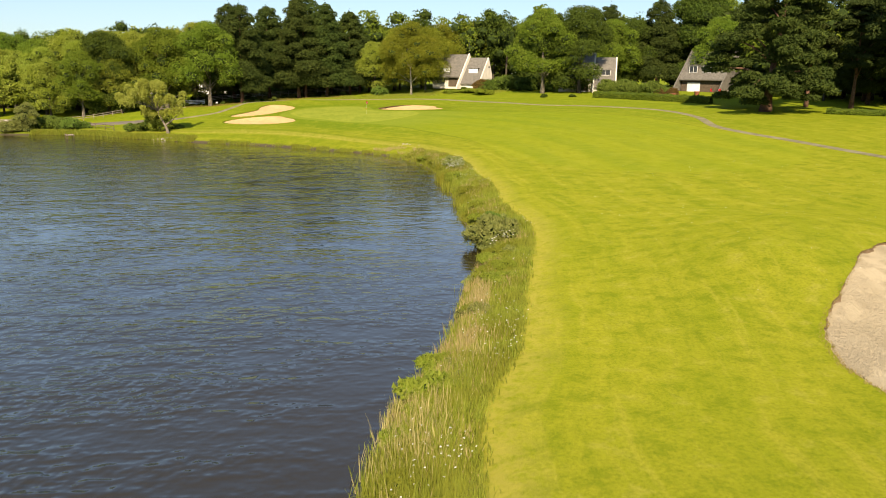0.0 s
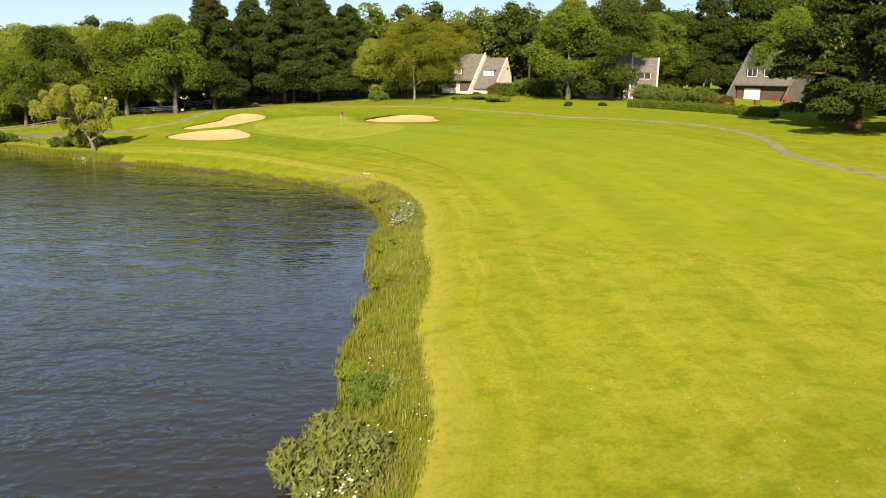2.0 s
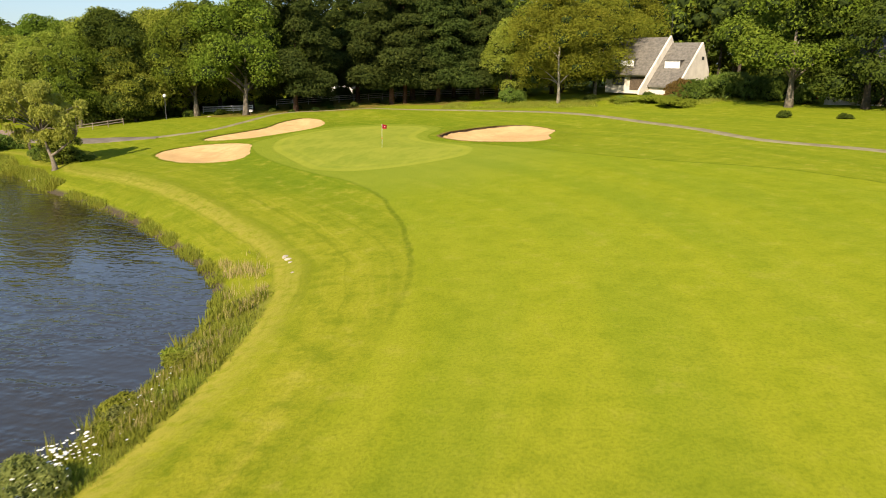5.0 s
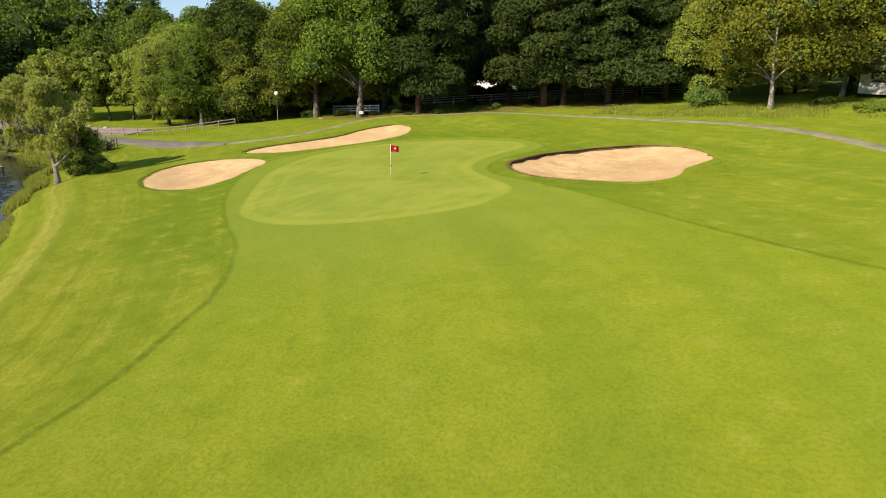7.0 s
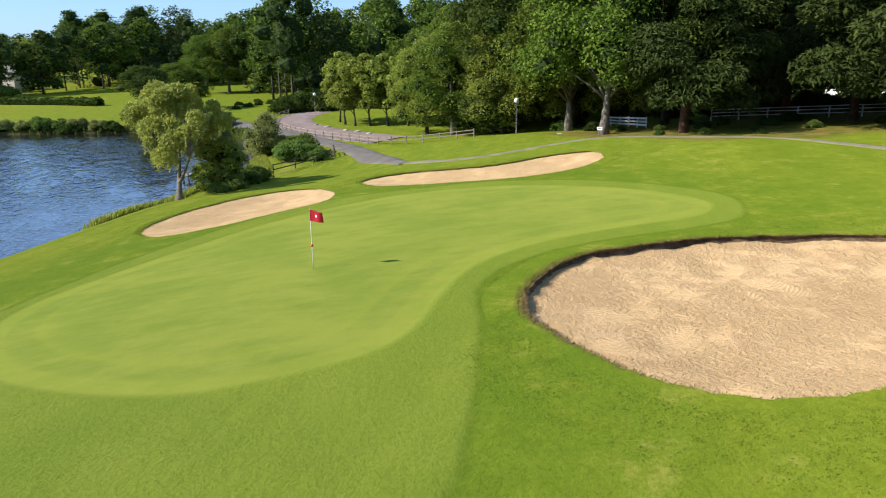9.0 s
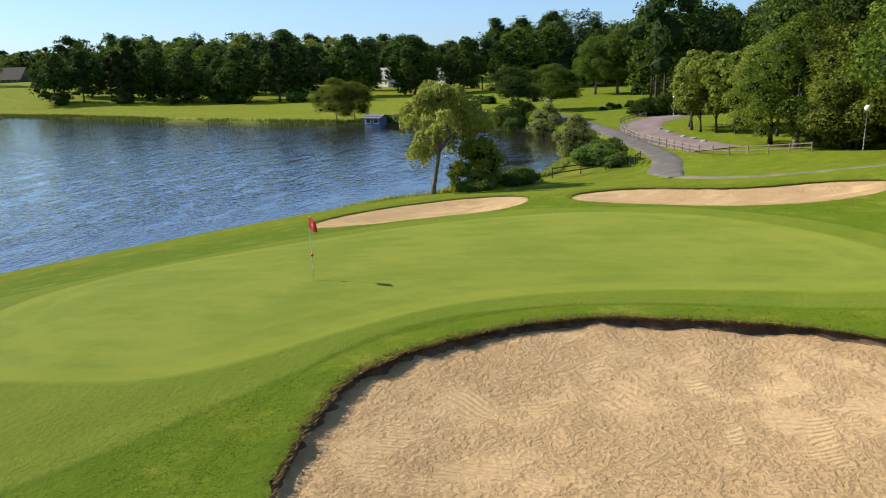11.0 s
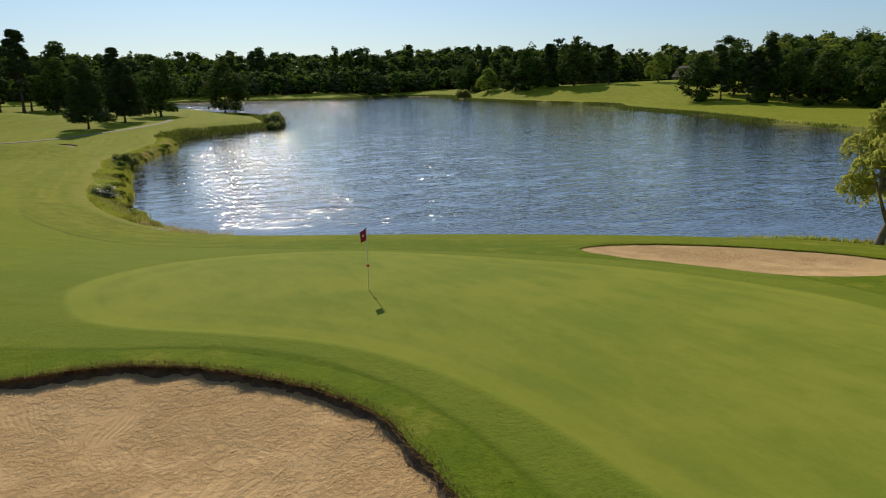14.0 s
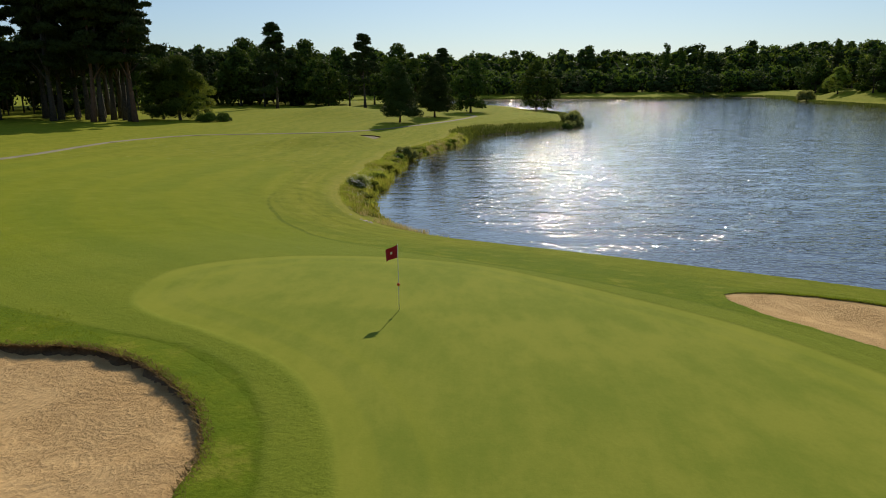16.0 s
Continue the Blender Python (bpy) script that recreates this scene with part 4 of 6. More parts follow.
grove([(pine_b, 24), (conifer_b, 22), (pine_b, 24)], [(80, -10, 19), (86, -14, 20), (92, -22, 21), (95, -6, 22), (102, -30, 21), (98, -16, 21)], "pines by the path", 3)
grove([(oak_a, 18), (oak_l, 18), (oak_l, 18)], [(-44.6, 35, 17), (-49, 38, 16), (-53, 31, 13), (-60, 27, 13), (-62, 33, 15), (-66, 25.5, 12), (-69, 31, 14), (-72, 38, 16),
       (-46, 44, 18), (-54, 42, 17), (-60, 46, 18), (-76, 33, 14), (-80, 42, 16), (-88, 38, 16), (-40, 44, 18)], "wood edge trees", 4)
grove([(slim, 10)], [(-86, 18.6, 10.6), (-81, 21.4, 11), (-79, 23.6, 11), (-76.5, 26, 11.6), (-90, 18.5, 10), (-73.5, 27.5, 11.6)], "young trees by the drive", 5)
grove([(beech, 17), (oak_l, 18)], [(16, 60, 17), (22, 72, 17), (30, 80, 17), (40, 82, 16), (8, 66, 17)], "wood behind the houses", 6)

grove([(oak_a, 18), (oak_b, 18), (conifer_b, 22)], [(76, 50, 23), (86, 48, 25), (96, 40, 25), (101, 28, 24), (92, 56, 25), (104, 14, 24), (66, 60, 21), (100, 2, 23)], "tall trees behind the houses", 17)
thicket = make_tree("bush", "full", 4.6, 1.9, M_BARK, M_OAK_LIGHT, 7000, 0.10, 33, label="tall ragged green bush beside the willow", category="bush")
pale_thicket = make_tree("willow_bush", "full", 5.2, 2.0, M_BARK, M_GREY, 7500, 0.09, 34, label="upright grey-green willow bush by the inlet", category="bush")
juniper = make_tree("juniper_shrub", "bush", 1.5, 3.2, M_BARK, M_JUNIPER, 9000, 0.10, 32, label="low spreading juniper with layered bright green sprays", category="bush")
settle(juniper, 28.4, 39.4, 0)
stand(juniper, 25.4, 44.2, 100, 1.0, 0.9)
stand(juniper, 21.4, 45.6, 200, 0.85, 0.8)
rust = make_tree("shrub", "bush", 2.2, 1.8, M_BARK, M_RUST, 3500, 0.10, 27, label="reddish-brown shrub by the terrace", category="bush")
settle(rust, 66.5, 17.5, 0)
stand(rust, 64.6, 19.2, 70, 0.85)
stand(rust, 29.4, 47.4, 30, 1.3, 1.2)["label"] = "reddish-brown shrub before the cream house"
# across the lake and on the point
settle(far_oak, -187, -132, 0)
settle(far_pine, -184, -150, 0)
grove([(far_oak, 16), (far_pine, 20), (far_oak, 16)], [(-184, -158, 15), (-187, -144, 15), (-190, -122, 15), (-188, -112, 17), (-187, -98, 19), (-189, -86, 17), (-196, -160, 17),
       (-198, -140, 15), (-200, -118, 17), (-200, -100, 22), (-205, -80, 20), (-210, -60, 20), (-215, -45, 18), (-236, -86, 12), (-228, -62, 12), (-222, -70, 11), (-196, -176, 16), (-205, -392, 21), (-198, -325, 21), (-176, -173, 16), (-177, -163, 16), (-180, -151, 16), (-214, -440, 23), (-210, -425, 21), (-197, -338, 20),
       (-202, -310, 22), (-204, -290, 21), (-205, -350, 22), (-212, -272, 19)], "trees across the lake", 7)
grove([(dark_bush, 3), (round_bush, 3), (dark_bush, 3)], [(-174, -169, 3.0), (-180, -150, 4.6), (-182, -133, 2.4), (-188, -118, 5.0), (-184, -111, 2.6), (-186, -92, 4.2), (-191, -71, 3.0), (-204, -52, 4.4), (-200, -306, 5.4), (-197, -330, 3.4), (-201, -356, 5.6), (-204, -402, 5.0)], "undergrowth along the far wood", 20)
settle(pine_a, 97, -155.5, 0)
grove([(pine_a, 24)], [(101, -155, 38), (94.5, -156, 37), (101.4, -172, 38), (80.8, -150, 36), (84.5, -155, 35), (87, -148, 36), (104.6, -186, 38), (108, -160, 39), (114, -150, 35), (104, -168, 38), (90, -164, 36), (88, -156, 35), (99, -148, 36), (120, -158, 36), (112, -170, 36), (96, -166, 37)], "tall pines by the path", 8)
grove([(far_pine, 20), (far_pine, 20), (far_oak, 16)], [(36, -236, 27), (69, -240, 29), (-2, -195, 15), (67.8, -275, 26), (90, -300, 28), (102, -306, 28), (56, -285, 24), (30, -282, 24), (52, -250, 17), (46, -262, 19), (60, -265, 18), (28, -250, 17),
       (20, -262, 18), (80, -262, 20), (92, -270, 22), (10, -272, 22), (38, -276, 20), (100, -250, 20), (74, -282, 20)], "pines on the point", 9)
stand(pine_b, 79, -148.5, 60, 1.36, 1.10)
stand(pine_b, 88, -146, 160, 1.34, 1.12)
stand(oak_b, 71, -156, 0, 0.92)
stand(oak_b, 77, -160, 90, 0.80)
stand(oak_l, 67.5, -158.5, 200, 0.66)
stand(far_oak, -27, -256, 0, 1.15)
stand(conifer_b, 14.6, -146.5, 20, 0.62)["label"] = "dark rounded conifer beside the cart path"
stand(conifer_b, 7.4, -166, 130, 0.66)["label"] = "dark rounded conifer beside the cart path"

stand(oak_l, -221.5, -247, 30, 0.78)["label"] = "lone light green tree on the far fairway"
stand(oak_l, -199, -376, 60, 0.90, 0.9)["label"] = "pale green spreading tree by the far shore"
stand(grey_bush, -187, -385, 10, 2.6)["label"] = "large pale grey-green bush at the far water's edge"
settle(poplar, -334, -640, 0)
grove([(poplar, 26)], [(-176, -640, 42), (-190.5, -640, 39), (-206, -640, 39), (-338, -642, 36), (-326, -640, 40)], "poplars over the far wood", 10)
settle(round_bush, 3.5, 50.5, 0)
settle(dark_bush, 62, -150, 0)
settle(grey_bush, 7.9, -89.2, 0)
stand(dark_bush, 58.5, -152, 80, 0.9)
stand(grey_bush, 7.6, -90.6, 140, 0.55)
grove([(dark_bush, 3), (round_bush, 3), (dark_bush, 3)], [(-41, 52, 3.0), (-37, 55.5, 2.8), (-34, 58, 3.2), (-30.5, 60.5, 3.0), (-27.5, 62.5, 3.2), (-25, 66, 2.8), (-21, 67.5, 3.2), (-17, 68.5, 3.0), (-12.5, 68, 3.2), (-8, 69, 3.0),
       (-46, 49, 2.8), (-51, 46, 3.0), (-3, 70, 3.2)], "undergrowth behind the white fence", 18)
grove([(dark_bush, 3), (round_bush, 3)], [(-27.5, 34.4, 0.7), (-25, 37.4, 0.8), (-30, 41, 1.1), (-24.5, 42, 0.8), (-21.5, 40, 0.6), (-27, 46, 1.2), (-22, 46, 0.9), (-32.5, 45, 1.2), (-20.5, 52, 1.0), (-29, 50, 1.3),
      (-35.5, 43.4, 1.0), (-33, 38.4, 0.8), (-12, 56, 1.2), (-17, 54, 1.0), (-6, 56, 1.2), (-37.5, 37, 0.8)], "undergrowth below the conifers", 21)
grove([(round_bush, 3), (dark_bush, 3)], [(25, 47, 1.6), (28, 44.5, 1.5), (31.5, 47.5, 3.8), (34.5, 48, 4.6), (38, 48, 4.8), (41, 46, 4.4), (20.5, 46, 1.4), (16, 49.5, 1.4), (45, 41, 2.6), (56, 27, 4.4),
       (59.5, 24.5, 4.6), (63, 21.5, 4.2), (66, 20, 2.6), (40, 26, 1.2), (46, 24, 1.0), (-46, 35, 1.6), (-50, 37, 1.5), (-41, 36, 1.4)], "shrubs by the houses", 11)


# ---- the pin ----
def flagstick():
    base = new("flagstick")
    v, f = tube([(0, 0, -0.05), (0, 0, 0.7), (0, 0, 1.5), (0, 0, 2.24)], [0.014, 0.013, 0.012, 0.010], 10)
    from_data("pole", v, f, M_WHITE, base)
    def cloth(g, w, side):
        z = 2.22 - 0.42 * w - 0.13 * g * (1 - 2 * w) * 0.2 - 0.06 * g
        return np.c_[0.012 + 0.5 * g, -0.02 + 0.05 * np.sin(g * 6 + w) * g + side + 0.12 * g, z]

    g = np.linspace(0, 1, 9)
    rows = [cloth(g, w, side) for side in (-0.006, 0.006) for w in (0.0, 0.5, 1.0)]
    n = 9
    faces = []
    for s in (0, 3):
        for k in (0, 1):
            for i in range(n - 1):
                a = (s + k) * n + i
                q = [a, a + 1, a + n + 1, a + n]
                faces.append(q if s else q[::-1])
    flag = from_data("flag", np.concatenate(rows), faces, M_RED, base, "red cloth flag")
    for side in (-0.010, 0.010):
        rim = np.array([(0.52 + 0.09 * math.cos(a), 0.46 + 0.115 * math.sin(a)) for a in np.linspace(0, 6.283, 12, endpoint=False)])
        rim = np.r_[rim, [(0.52, 0.46)]]
        disc = np.concatenate([cloth(np.array([p]), q, side) for p, q in rim])
        from_data("emblem", disc, [[k, (k + 1) % 12, 12] for k in range(12)], M_WHITE, flag, "white round emblem")
    bm = bmesh.new()
    bmesh.ops.create_uvsphere(bm, u_segments=12, v_segments=8, radius=0.055)
    bmesh.ops.translate(bm, verts=bm.verts, vec=(0, 0, 0.89))
    mesh = bpy.data.meshes.new("marker")
    bm.to_mesh(mesh)
    bm.free()
    mesh.materials.append(M_ORANGE)
    new("marker", mesh).parent = base
    return tagged(base, "white flagstick with a red flag standing in the green", "flagstick")


flagstick().matrix_basis = pose(0, 0, z_at(0, 0), 0, 0, 38)


# ---- the willow and the shrubs of the bank ----
def willow():
    rng = np.random.default_rng(31)
    base = new("willow_tree")
    us = np.linspace(0, 1, 8)
    stem = np.c_[-1.5 * us ** 1.3 + 0.1 * np.sin(us * 6), 0.35 * us, -0.3 + 4.1 * us]
    pieces = [tube(stem, 0.21 * (1.0 * (1 - us) ** 6 + 1 - 0.45 * us), 10)]
    arm = np.c_[stem[3, 0] + 2.6 * us, stem[3, 1] + 1.0 * us, stem[3, 2] + 2.2 * us ** 1.2]
    pieces.append(tube(arm, 0.16 * (1 - 0.6 * us), 7))
    blobs = []
    for k in range(52):
        a, u = rng.random() * 6.283, rng.random()
        wide = 3.7 * math.sqrt(max(0.05, 1 - (1.7 * (u - 0.42)) ** 2)) * (0.35 + 0.72 * rng.random())
        s = 0.42 + 0.6 * rng.random()
        blobs.append((-2.4 + wide * math.cos(a) * 1.45, 0.5 + wide * math.sin(a) * 1.08, 3.3 + 5.2 * u, s, s * 0.95))
    for b in blobs[:30]:
        start = stem[-1] if rng.random() < 0.7 else arm[-1]
        v = np.linspace(0, 1, 6)[:, None]
        line = start + (np.array(b[:3]) - start) * v + np.array([0, 0, 0.6]) * np.sin(v * 3.1)
        pieces.append(tube(line, 0.075 * (1 - 0.85 * v[:, 0]), 5))
    v, f = joined(pieces)
    from_data("trunk", v, f, M_BARK_WILLOW, base)
    pts = shell(rng, blobs, 11000)
    drop = []
    for p in pts[:1900]:
        n = rng.integers(2, 6)
        drop.append(p + np.c_[rng.normal(0, 0.05, n), rng.normal(0, 0.05, n), -0.20 * np.arange(n)])
    pts = np.concatenate([pts] + drop)
    v, f = leaves(rng, pts, 0.105, ((0.05, 0, -1.0), 0.42), 1.7)
    from_data("crown", v, f, M_WILLOW, base, smooth=False)
    return tagged(base, "leaning yellow-green weeping willow on the lake's bank", "tree")


stand(grey_bush, 9.7, -52.6, 30, 0.68)["group"] = "bushes on the shore"
stand(grey_bush, 10.0, -55, 100, 0.5)["group"] = "bushes on the shore"
willow().matrix_basis = pose(-34.3, -5.4, z_at(-34.3, -5.4))
grove([(round_bush, 3)], [(-40.6, .6, 2.1), (-42.4, 1.4, 2.0), (-38.6, .4, 1.6), (-34.6, -.9, 1.5), (-33.2, -2.2, 1.2), (-54.6, 6.4, 2.9), (-57.2, 7.2, 3.1), (-56, 9.2, 2.0),
      (-53.2, 8.2, 1.7), (-59.5, 7.4, 3.2)], "shrubs by the willow", 12)
for _x, _y, _turn, _s in ((-36.4, -2.0, 0, 1.0), (-37.9, -1.5, 130, 0.72), (-35.4, -3.2, 220, 0.62)):
    _ob = settle(thicket, _x, _y) if _turn == 0 else stand(thicket, _x, _y, _turn, _s)
    _ob["group"] = "shrubs by the willow"
stand(pale_thicket, -95.5, -3.4, 60, 1.25)["group"] = "grey willows by the cart road"
settle(pale_thicket, -61.5, 3.7)["group"] = "grey willows by the cart road"
grove([(grey_bush, 2.6)], [(-62.4, 4.6, 3.0), (-63.8, 3.2, 2.6), (-66, 3.6, 2.2)], "grey willows by the cart road", 13)
grove([(round_bush, 3), (grey_bush, 2.6), (dark_bush, 3)], [(8.8, -84.6, 1.2), (-29.5, -174, 4.6), (-31, -178, 3.4), (-28, -168, 2.6), (-27, -165, 2.0), (-2, -268, 5),
      (-196, -405, 6), (-196, -408, 4.6), (-106, -10, 3), (-109, -17, 2.2), (-104.5, -4, 3), (-111, -24, 2.4), (-100, 1, 2.4), (-108, -13, 1.8)], "bushes on the shore", 14)
grove([(round_bush, 3), (dark_bush, 3), (round_bush, 3)], [(-64, 4.4, 2.0), (-68, 5.4, 1.9), (-72, 5.2, 2.2)], "shrubs on the inlet's bank", 16)
grove([(grey_bush, 2.6), (round_bush, 3)], [(-115.5, -34.5, 2.6), (-114.6, -31.5, 2.2), (-113.6, -28.3, 2.8), (-112.6, -25.4, 2.4), (-111.6, -22.4, 2.6), (-110.2, -19.6, 2.2), (-117, -37, 2.0)], "grey shrubs along the far shore", 19)
stand(oak_b, -109.8, -11.0, 40, 0.80, 0.72)["group"] = "trees by the inlet"
stand(oak_a, -132, -6.6, 75, 0.82, 0.64)["group"] = "trees by the inlet"
grove([(dark_bush, 3)], [(-111.6, 12.6, 3.8), (-112.6, 15, 4.6), (-113, 17.6, 4.2), (-112, 20.4, 4.6), (-116, 23, 4.4), (-128, 4.5, 1.0), (-131, 7.2, 1.3), (-134, 9.4, 1.1), (-137, 5.6, 1.2), (-140, 10, 1.4), (-136, 12, 1.2)], "bushes by the gravel drive", 22)
grove([(oak_b, 18), (oak_a, 18)], [(-182, 6, 17), (-180, 12, 19), (-176, 18, 18), (-184, 0, 15)], "dark trees behind the drive", 23)
for _x, _y, _s in ((-119.5, -50, 0.56), (-123.5, -47.5, 0.48)):
    stand(beech, _x, _y, 60 * _s, _s, 0.95)["label"] = "low domed olive-green tree on the far shore"


def tufts(name, spots, blades, height, width, mat, label, category, seed, spread=0.16):
    """Upright bent grass blades in tufts at (x, y, z): one thing that nobody could count."""
    rng = np.random.default_rng(seed)
    p = np.repeat(np.asarray(spots, float), blades, 0)
    n = len(p)
    p = p + np.c_[rng.normal(0, spread, (n, 2)), np.zeros(n)]
    h = height * (0.55 + 0.75 * rng.random(n))
    a = rng.random(n) * 6.283
    lean = rng.random(n) * 0.45 * h
    b = a + 1.57 + rng.normal(0, 0.6, n)
    w = width * (0.6 + 0.8 * rng.random(n))
    root, side, tip = p, np.c_[np.cos(b) * w, np.sin(b) * w, np.zeros(n)], np.c_[np.cos(a) * lean, np.sin(a) * lean, h]
    v = np.stack([root - side, root + side, root + tip * (0.55, 0.55, 0.62) + side * 0.7, root + tip, root + tip * (0.55, 0.55, 0.62) - side * 0.7], 1).reshape(-1, 3)
    i = np.arange(n)[:, None] * 5
    faces = np.concatenate([i + [0, 1, 2], i + [0, 2, 4], i + [4, 2, 3]])
    return tagged(from_data(name, v, faces, mat, smooth=False), label, category, kind="stuff")


def along_shore(rng, count, y_lo, y_hi, d_lo, d_hi, x_lo=-60, x_hi=60, power=1.0):
    """Scattered places on the bank, by distance inland from the shore."""
    ring = LAKE
    nxt = np.roll(ring, -1, 0)
    keep = (ring[:, 1] > y_lo) & (ring[:, 1] < y_hi) & (ring[:, 0] > x_lo) & (ring[:, 0] < x_hi)
    a, b = ring[keep], nxt[keep]
    ln = np.linalg.norm(b - a, axis=1)
    k = rng.choice(len(a), count, p=ln / ln.sum())
    t = (b - a)[k] / ln[k][:, None]
    out = np.c_[-t[:, 1], t[:, 0]]
    mid = a[k] + (b - a)[k] * rng.random((count, 1))
    probe = ring_distance(*(mid + out * 0.3).T, LAKE)
    out *= np.where(probe > 0, -1, 1)[:, None]
    p = mid + out * (d_lo + (d_hi - d_lo) * rng.random((count, 1)) ** power)
    z = np.maximum(terrain(p[:, 0], p[:, 1])[0], WATER - 0.1)
    return np.c_[p, z - 0.02]


def on_land(x, y):
    return np.c_[x, y, terrain(x, y)[0]]


def clumped(rng, p, scale, keep):
    """Thins places out in patches."""
    v = np.array([noise.noise((x * scale, y * scale, 3.7)) for x, y, _ in p])
    return p[v + rng.normal(0, 0.12, len(p)) > keep]


_r = np.random.default_rng(41)
tufts("bank_grass", along_shore(_r, 13000, -140, -38, -0.2, 2.95), 7, 0.30, 0.011, M_REED, "tall green bank grass along the fairway side of the lake", "grass", 42)
tufts("bank_weeds", clumped(_r, along_shore(_r, 8000, -140, -36, 0.0, 2.9), 0.5, 0.02), 6, 0.36, 0.03, M_WEED, "broad-leaved green weeds in clumps on the bank", "weeds", 43, 0.22)
tufts("dry_grass", clumped(_r, along_shore(_r, 2200, -113, -93, -0.1, 1.1), 0.4, -0.05), 7, 0.46, 0.014, M_STRAW, "pale dry grass on the lake's edge", "grass", 44)
tufts("dry_grass", clumped(_r, along_shore(_r, 3000, -118, -30, 0.6, 2.6), 0.5, 0.10), 6, 0.40, 0.014, M_STRAW, "thin dry grass stalks among the bank's weeds", "grass", 45)
tufts("reeds", clumped(_r, along_shore(_r, 1700, -92, -40, -0.6, 0.5), 0.45, 0.30), 9, 0.95, 0.03, M_REED, "upright bright green reeds in the shallows", "reeds", 46)
tufts("shore_sedge", clumped(_r, along_shore(_r, 4200, -38, -6, -0.25, 0.5, -40, 10), 0.45, 0.06), 6, 0.28, 0.02, M_REED, "short green sedge at the water's edge below the green", "reeds", 47)
tufts("shore_sedge", along_shore(_r, 2600, -12, 8, -0.2, 1.2, -62, -30), 6, 0.5, 0.03, M_REED, "green sedge under the willow", "reeds", 48)
tufts("far_reeds", clumped(_r, along_shore(_r, 7000, -420, 10, -0.3, 1.9, -215, -85), 0.06, -0.12), 4, 0.60, 0.08, M_RUSH, "dark belt of rushes along the far shore", "reeds", 49, 0.5)
tufts("far_reeds", along_shore(_r, 4200, -300, -124, -0.4, 3.2, -60, 20), 6, 0.60, 0.06, M_RUSH, "rough grass and rushes round the point", "reeds", 50, 0.4)
tufts("far_reeds", along_shore(_r, 3000, -520, -420, -0.5, 3.0, -215, 95), 4, 1.2, 0.2, M_RUSH, "rushes below the far wood", "reeds", 51, 0.8)
tufts("verge_grass", clumped(_r, on_land(_r.uniform(-6, 40, 6500), 40.5 + 9.5 * _r.random(6500) ** 0.7), 0.25, -0.02), 6, 0.30, 0.03, M_REED, "unmown yellow-green grass below the houses", "grass", 52, 0.3)

tufts("tall_grass", clumped(_r, along_shore(_r, 3000, -128, -104, -0.1, 2.4), 0.35, -0.1), 9, 0.55, 0.010, M_REED, "tall green meadow grass on the bank by the water", "grass", 64, 0.2)
tufts("dry_grass", clumped(_r, along_shore(_r, 900, -128, -108, 0.0, 1.8), 0.6, 0.08), 5, 0.75, 0.012, M_STRAW, "long straw-coloured seed stalks above the bank grass", "grass", 65, 0.25)

weed_clump = make_tree("weed_clump", "bush", 1.1, 0.95, M_BARK, M_WEED, 2600, 0.07, 28, label="rounded clump of leafy yellow-green weeds on the bank", category="weeds")
sedge_clump = make_tree("weed_clump", "bush", 0.9, 0.8, M_BARK, M_GREY, 2200, 0.06, 29, label="low grey-green leafy clump on the bank", category="weeds")
_at = along_shore(np.random.default_rng(61), 60, -122, -40, 0.35, 1.7)
_pick = random.Random(9)
settle(weed_clump, *_at[0][:2], 0)
settle(sedge_clump, *_at[1][:2], 0)
for _x, _y, _z in _at[2:]:
    stand(weed_clump if _pick.random() < 0.7 else sedge_clump, _x, _y, _pick.uniform(0, 360), _pick.uniform(0.45, 1.1), _pick.uniform(0.6, 1.0))["group"] = "weed clumps on the bank"


def umbels(name, spots, low, high, size, label, seed):
    """White flower heads on the bank: small domed discs at their stalks' tops."""
    rng = np.random.default_rng(seed)
    n = len(spots)
    top = spots + np.c_[rng.normal(0, 0.1, (n, 2)), rng.uniform(low, high, n)]
    ang = np.linspace(0, 6.283, 6, endpoint=False)
    r = size * (0.6 + 0.8 * rng.random(n))
    ring = np.stack([np.c_[np.cos(a) * r, np.sin(a) * r, -0.25 * r * (1 + 0.4 * np.sin(3 * a))] for a in ang], 1) + top[:, None]
    v = np.concatenate([ring, top[:, None]], 1).reshape(-1, 3)
    i = np.arange(n)[:, None] * 7
    f = np.concatenate([i + [k, (k + 1) % 6, 6] for k in range(6)])
    return tagged(from_data(name, v, f, M_PETAL, smooth=False), label, "flowers", kind="stuff")


umbels("white_flowers", clumped(_r, along_shore(_r, 1300, -118, -44, 0.6, 3.0), 0.4, 0.1), 0.35, 0.62, 0.026, "small white flowers scattered over the bank", 53)
umbels("white_flowers", along_shore(_r, 260, -57, -49.5, 0.2, 2.2), 0.6, 1.1, 0.05, "dense white umbels on a bush by the water", 54)
umbels("white_flowers", along_shore(_r, 90, -91.5, -88, 0.2, 1.6), 0.6, 1.0, 0.045, "white umbels beside the willow bush", 55)
umbels("white_flowers", on_land(_r.uniform(16, 60, 500), _r.uniform(-112, -64, 500)), 0.01, 0.03, 0.018, "daisies dotted in the rough", 56)


